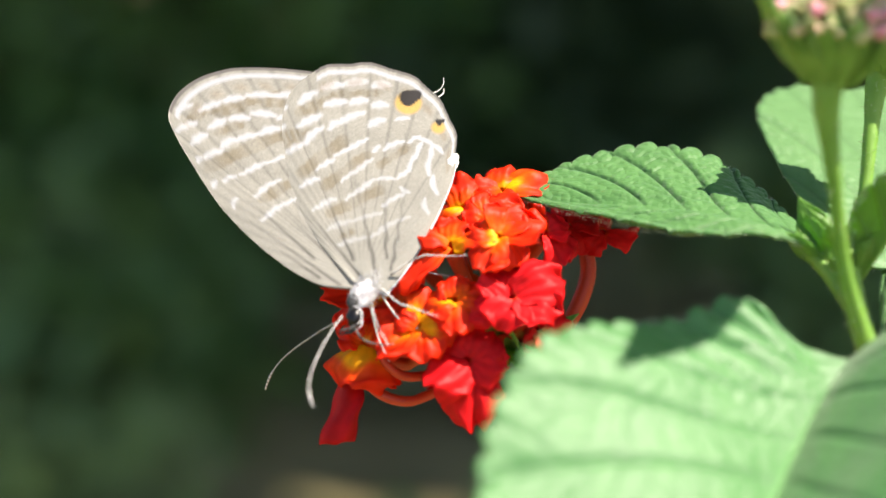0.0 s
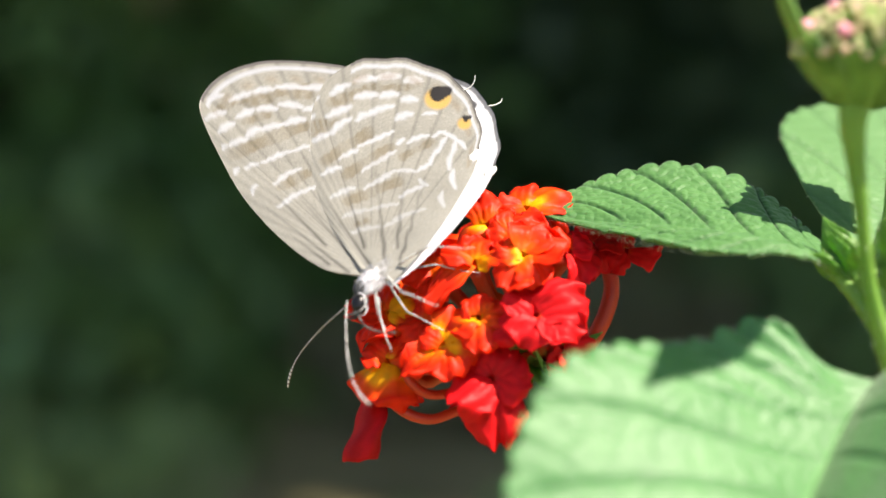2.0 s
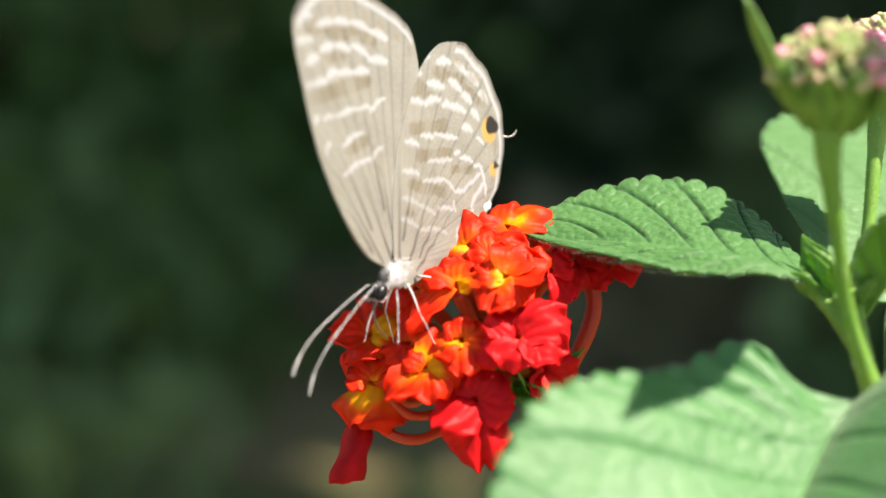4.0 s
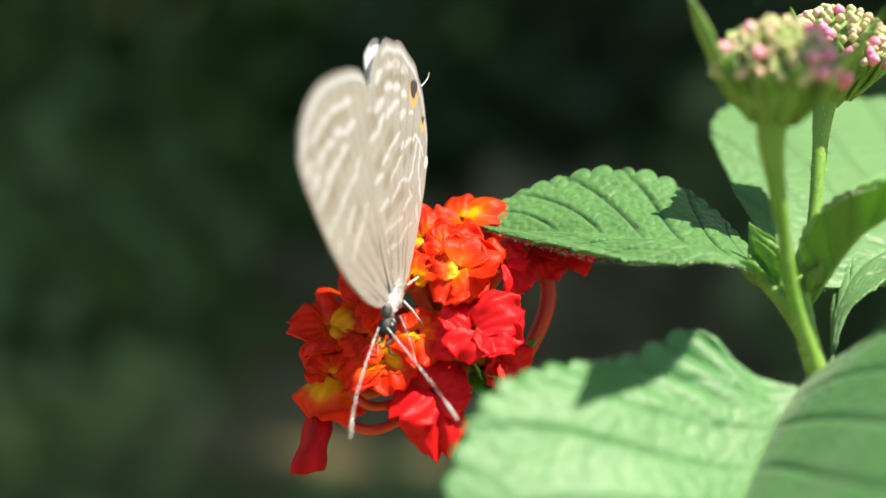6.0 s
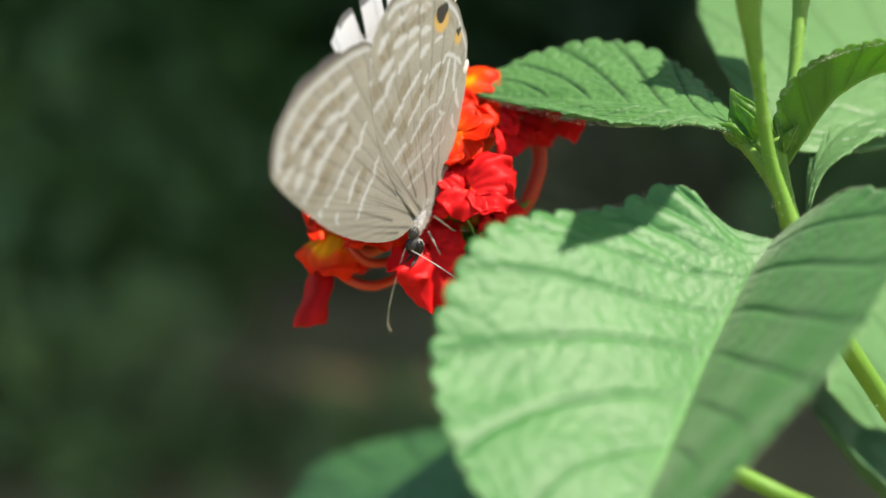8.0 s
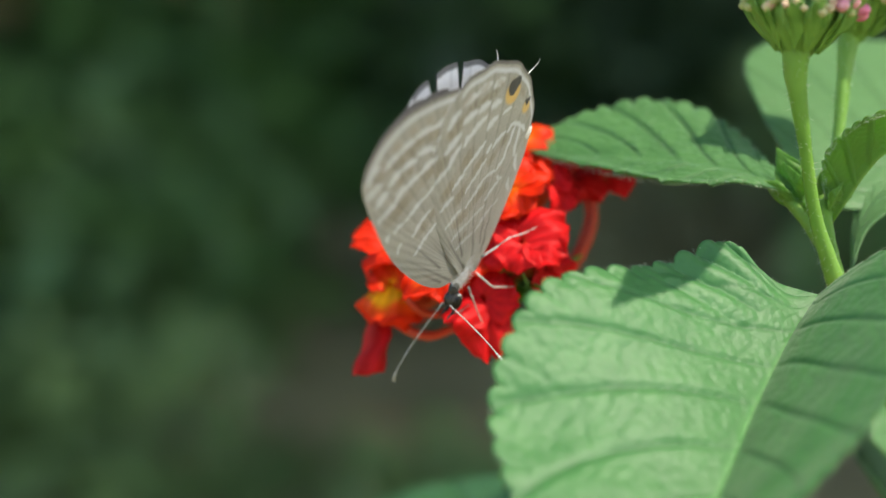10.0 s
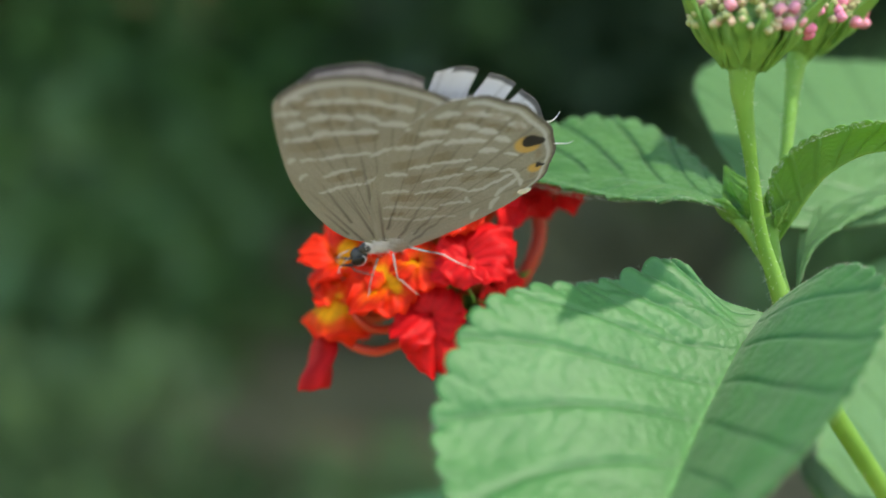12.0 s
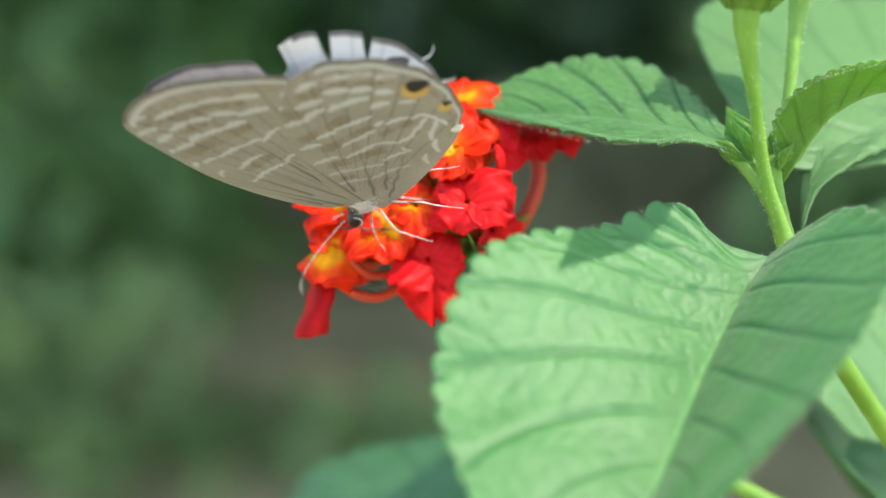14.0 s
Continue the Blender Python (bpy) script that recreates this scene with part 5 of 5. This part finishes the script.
# ---- a small unseen cloud, added to dim the sun as it drifts before it ----
def cloud():
    m = bpy.data.materials.new("cloud")
    m.use_nodes = True
    nodes, links = m.node_tree.nodes, m.node_tree.links
    coord, sep = nodes.new("ShaderNodeTexCoord"), nodes.new("ShaderNodeSeparateXYZ")
    links.new(coord.outputs["Object"], sep.inputs[0])
    n = nodes.new("ShaderNodeTexNoise")
    n.inputs["Scale"].default_value = 0.6
    links.new(coord.outputs["Object"], n.inputs["Vector"])
    add = nodes.new("ShaderNodeMath")
    add.operation = "MULTIPLY_ADD"
    links.new(n.outputs["Fac"], add.inputs[0])
    add.inputs[1].default_value = 0.5
    links.new(sep.outputs["X"], add.inputs[2])
    r = nodes.new("ShaderNodeMapRange")
    r.inputs["From Min"].default_value, r.inputs["From Max"].default_value = -3.2, 0.2
    r.inputs["To Min"].default_value, r.inputs["To Max"].default_value = 0.0, 0.73
    links.new(add.outputs[0], r.inputs["Value"])
    clear, body, mix = nodes.new("ShaderNodeBsdfTransparent"), nodes.new("ShaderNodeBsdfTranslucent"), nodes.new("ShaderNodeMixShader")
    body.inputs["Color"].default_value = (0.85, 0.86, 0.88, 1)
    links.new(r.outputs[0], mix.inputs[0])
    links.new(clear.outputs[0], mix.inputs[1])
    links.new(body.outputs[0], mix.inputs[2])
    links.new(mix.outputs[0], nodes["Material Output"].inputs["Surface"])
    verts = []
    rings, sides = 24, 48
    for i in range(rings + 1):
        p = math.pi * i / rings
        for j in range(sides):
            a = 2 * math.pi * j / sides
            d = Vector((-math.cos(p), math.sin(p) * math.cos(a), math.sin(p) * math.sin(a)))
            k = 1 + 0.10 * noise.noise(d * 2.2) + 0.05 * noise.noise(d * 6)
            verts.append((3.4 * d.x * k, 2.4 * d.y * k, 0.5 * d.z * k))
    return tagged(place("cloud", mesh_of("cloud", verts, grid_faces(rings + 1, sides, True), m)), "small unseen cloud added to dim the sun as it drifts past", "cloud", kind="structure")


drifting = cloud()


# ---- what moves ----
FLIGHT = [
    (0, -4.54, -4.39, -1.96, -0.2, -25.3, -54.9, -4.2),
    (0.5, -4.45, -4.35, 0.48, 5.7, -27.6, -39, -4.4),
    (1, -4.37, -4.37, 0.88, 6.3, -25.3, -40.7, -6.6),
    (1.5, -5.31, -4.41, -0.55, -1.9, -27.8, -46, 2.1),
    (2, -5.42, -4.51, -0.29, -6.5, -27.9, -51.7, -2.9),
    (4.5, -1.77, -4.71, 1.99, 69.5, 3.8, -18, 21.5),
    (5, -0.64, -5.01, 2.31, 80, -4.9, -19.2, 18.6),
    (5.5, -0.46, -5.41, 1.3, 79, 0.8, -38.0, 14.3),
    (6, -0.84, -5.56, -0.41, 71.8, 1.6, -51.0, 14.8),
    (6.5, -0.04, -5.79, -3.83, 66.3, 10.4, -74.5, -2.2),
    (6.7, 0.23, -5.57, -4.25, 63.3, 2.6, -76.5, 14),
    (6.9, 0.5, -5.34, -4.06, 59.7, 9.3, -71.5, 9),
    (7, 0.64, -5.23, -4.12, 57.2, 15.5, -66.9, -1.3),
    (7.2, 1.04, -5.23, -4.02, 58.2, 7.9, -71.8, 16),
    (9.5, 0.1, -8.1, -4.44, 61.7, 23.7, -78.8, -8.1),
    (10, 0.03, -8.45, -4.13, 61.2, 23.1, -76.8, -4.9),
    (10.5, 0.24, -8.43, -4.52, 60.7, 23.7, -72.3, 0),
    (11, 0.13, -8.28, -4.49, 60.4, 24.6, -74.6, -2),
    (11.5, -0.44, -7.78, -3.75, 55.9, 34.2, -70.6, -2.9),
    (12, -1.45, -8.01, -1.37, 16.1, 53.2, -32.6, 3.7),
    (12.5, -1.57, -7.77, -1.08, 1.6, 53.1, -27, -2.2),
    (13, -2.18, -7.61, -1.17, 3.2, 54.1, -26.5, 6.3),
    (13.5, -2.3, -7.52, -1.12, -5.2, 55, -14.8, 12.6),
    (14, -2.48, -7.45, -2.26, 5.4, 54.8, -55.1, 6.6),
]
# the right wings: seconds, degrees off the left ones, degrees that the hindwing slides forward
SPREAD = [(0, 0.5, 0), (1.5, 0.5, 0), (2.0, 3, -7), (4.5, 0.6, 0), (6.0, 0.8, 0), (6.5, 5, 8), (7.0, 7, 9), (9.5, 6, 8), (10.5, 7.5, 9), (11.0, 6, 8), (11.5, 6, 5),
          (12.0, 8, 3), (12.5, 11, 3), (13.0, 9, 4), (13.5, 11, 14), (14.0, 8.5, 5)]
NEAR = [(0, -0.86, -0.44, -0.27), (0.5, -0.89, -0.01, -0.46), (1, -0.89, -0.04, -0.45), (1.5, -0.56, -0.13, -0.82), (2, -0.65, -0.22, -0.73), (4.5, -0.88, 0.19, -0.43), (5, -0.79, -0.10, -0.61), (5.5, -0.94, -0.11, -0.31), (6, -0.74, -0.67, 0.03), (6.5, -0.28, -0.81, 0.51), (7, -0.34, -0.87, 0.36), (9.5, 0.02, -0.84, 0.54), (10.5, -0.37, -0.83, 0.43), (11, -0.40, -0.84, 0.36), (11.5, -0.34, -0.82, 0.45), (12, -0.42, 0.42, -0.85), (13, -0.52, 0.40, -0.80), (13.5, -0.77, -0.20, -0.60), (14, -0.98, -0.14, -0.14)]
FAR = [(0, -0.57, 0.69, 0.46), (1.5, -0.52, 0.84, 0.16), (2, -0.60, 0.73, 0.34), (4.5, -0.95, 0.02, -0.30), (5, -0.95, 0.21, -0.21), (6, -0.99, -0.03, 0.16), (6.5, -0.60, 0.24, -0.76), (9.5, -0.87, 0.31, -0.38), (10.5, -0.90, 0.32, -0.31), (11, -0.91, 0.35, -0.24), (11.4, -0.42, 0.50, -0.80), (12.2, -0.42, 0.46, -0.83), (13.2, -0.50, 0.40, -0.80), (14, -0.80, 0.45, -0.45)]


def aim(x, y, z):
    """The turn that points an antenna, which lies along -x, that way."""
    return Vector((-1, 0, 0)).rotation_difference(Vector((x, y, z)).normalized()).to_matrix().to_4x4()


def motions():
    walk(butterfly, [(t, set_pose(x, y, z, a, b, c)) for t, x, y, z, a, b, c, f in FLIGHT])
    walk(left_fore, [(row[0], pose(0, -0.00012, 0, 0, -row[7], 0)) for row in FLIGHT])
    times = [row[0] for row in FLIGHT]
    slide = [row[7] for row in FLIGHT]
    opened = [float(np.interp(t, [row[0] for row in SPREAD], [row[1] for row in SPREAD])) for t in times]
    walk(right_fore, [(t, pose(0, 0.0001, 0, -(0.35 if t > 11.7 else 0.06) * w, 0, 0) @ pose(0, 0, 0, 0, -float(np.interp(t, times, slide)) + min(4, w), 0)) for t, w in zip(times, opened)])
    walk(right_hind, [(t, pose(0, 0.0002, 0, -w, 0, 0) @ pose(0, 0, 0, 0, -b, 0)) for t, w, b in SPREAD])
    walk(near_antenna, [(t, pose(-0.00226, -0.00025, -0.0003) @ aim(x, y, z)) for t, x, y, z in NEAR])
    walk(far_antenna, [(t, pose(-0.00226, 0.00025, -0.0003) @ aim(x, y, z)) for t, x, y, z in FAR])
    centre = Vector((0, 0.1, 0.53)) + TO_SUN * 14
    facing = TO_SUN.to_track_quat("Z", "Y").to_matrix().to_4x4()
    across = facing.to_3x3() @ Vector((1, 0, 0))
    walk(drifting, [(t, Matrix.Translation(centre - across * d) @ facing) for t, d in ((0, -7.5), (6.2, -4.2), (7.2, -3.4), (9.3, -1.9), (11.0, -0.9), (14.0, -0.75))])


motions()
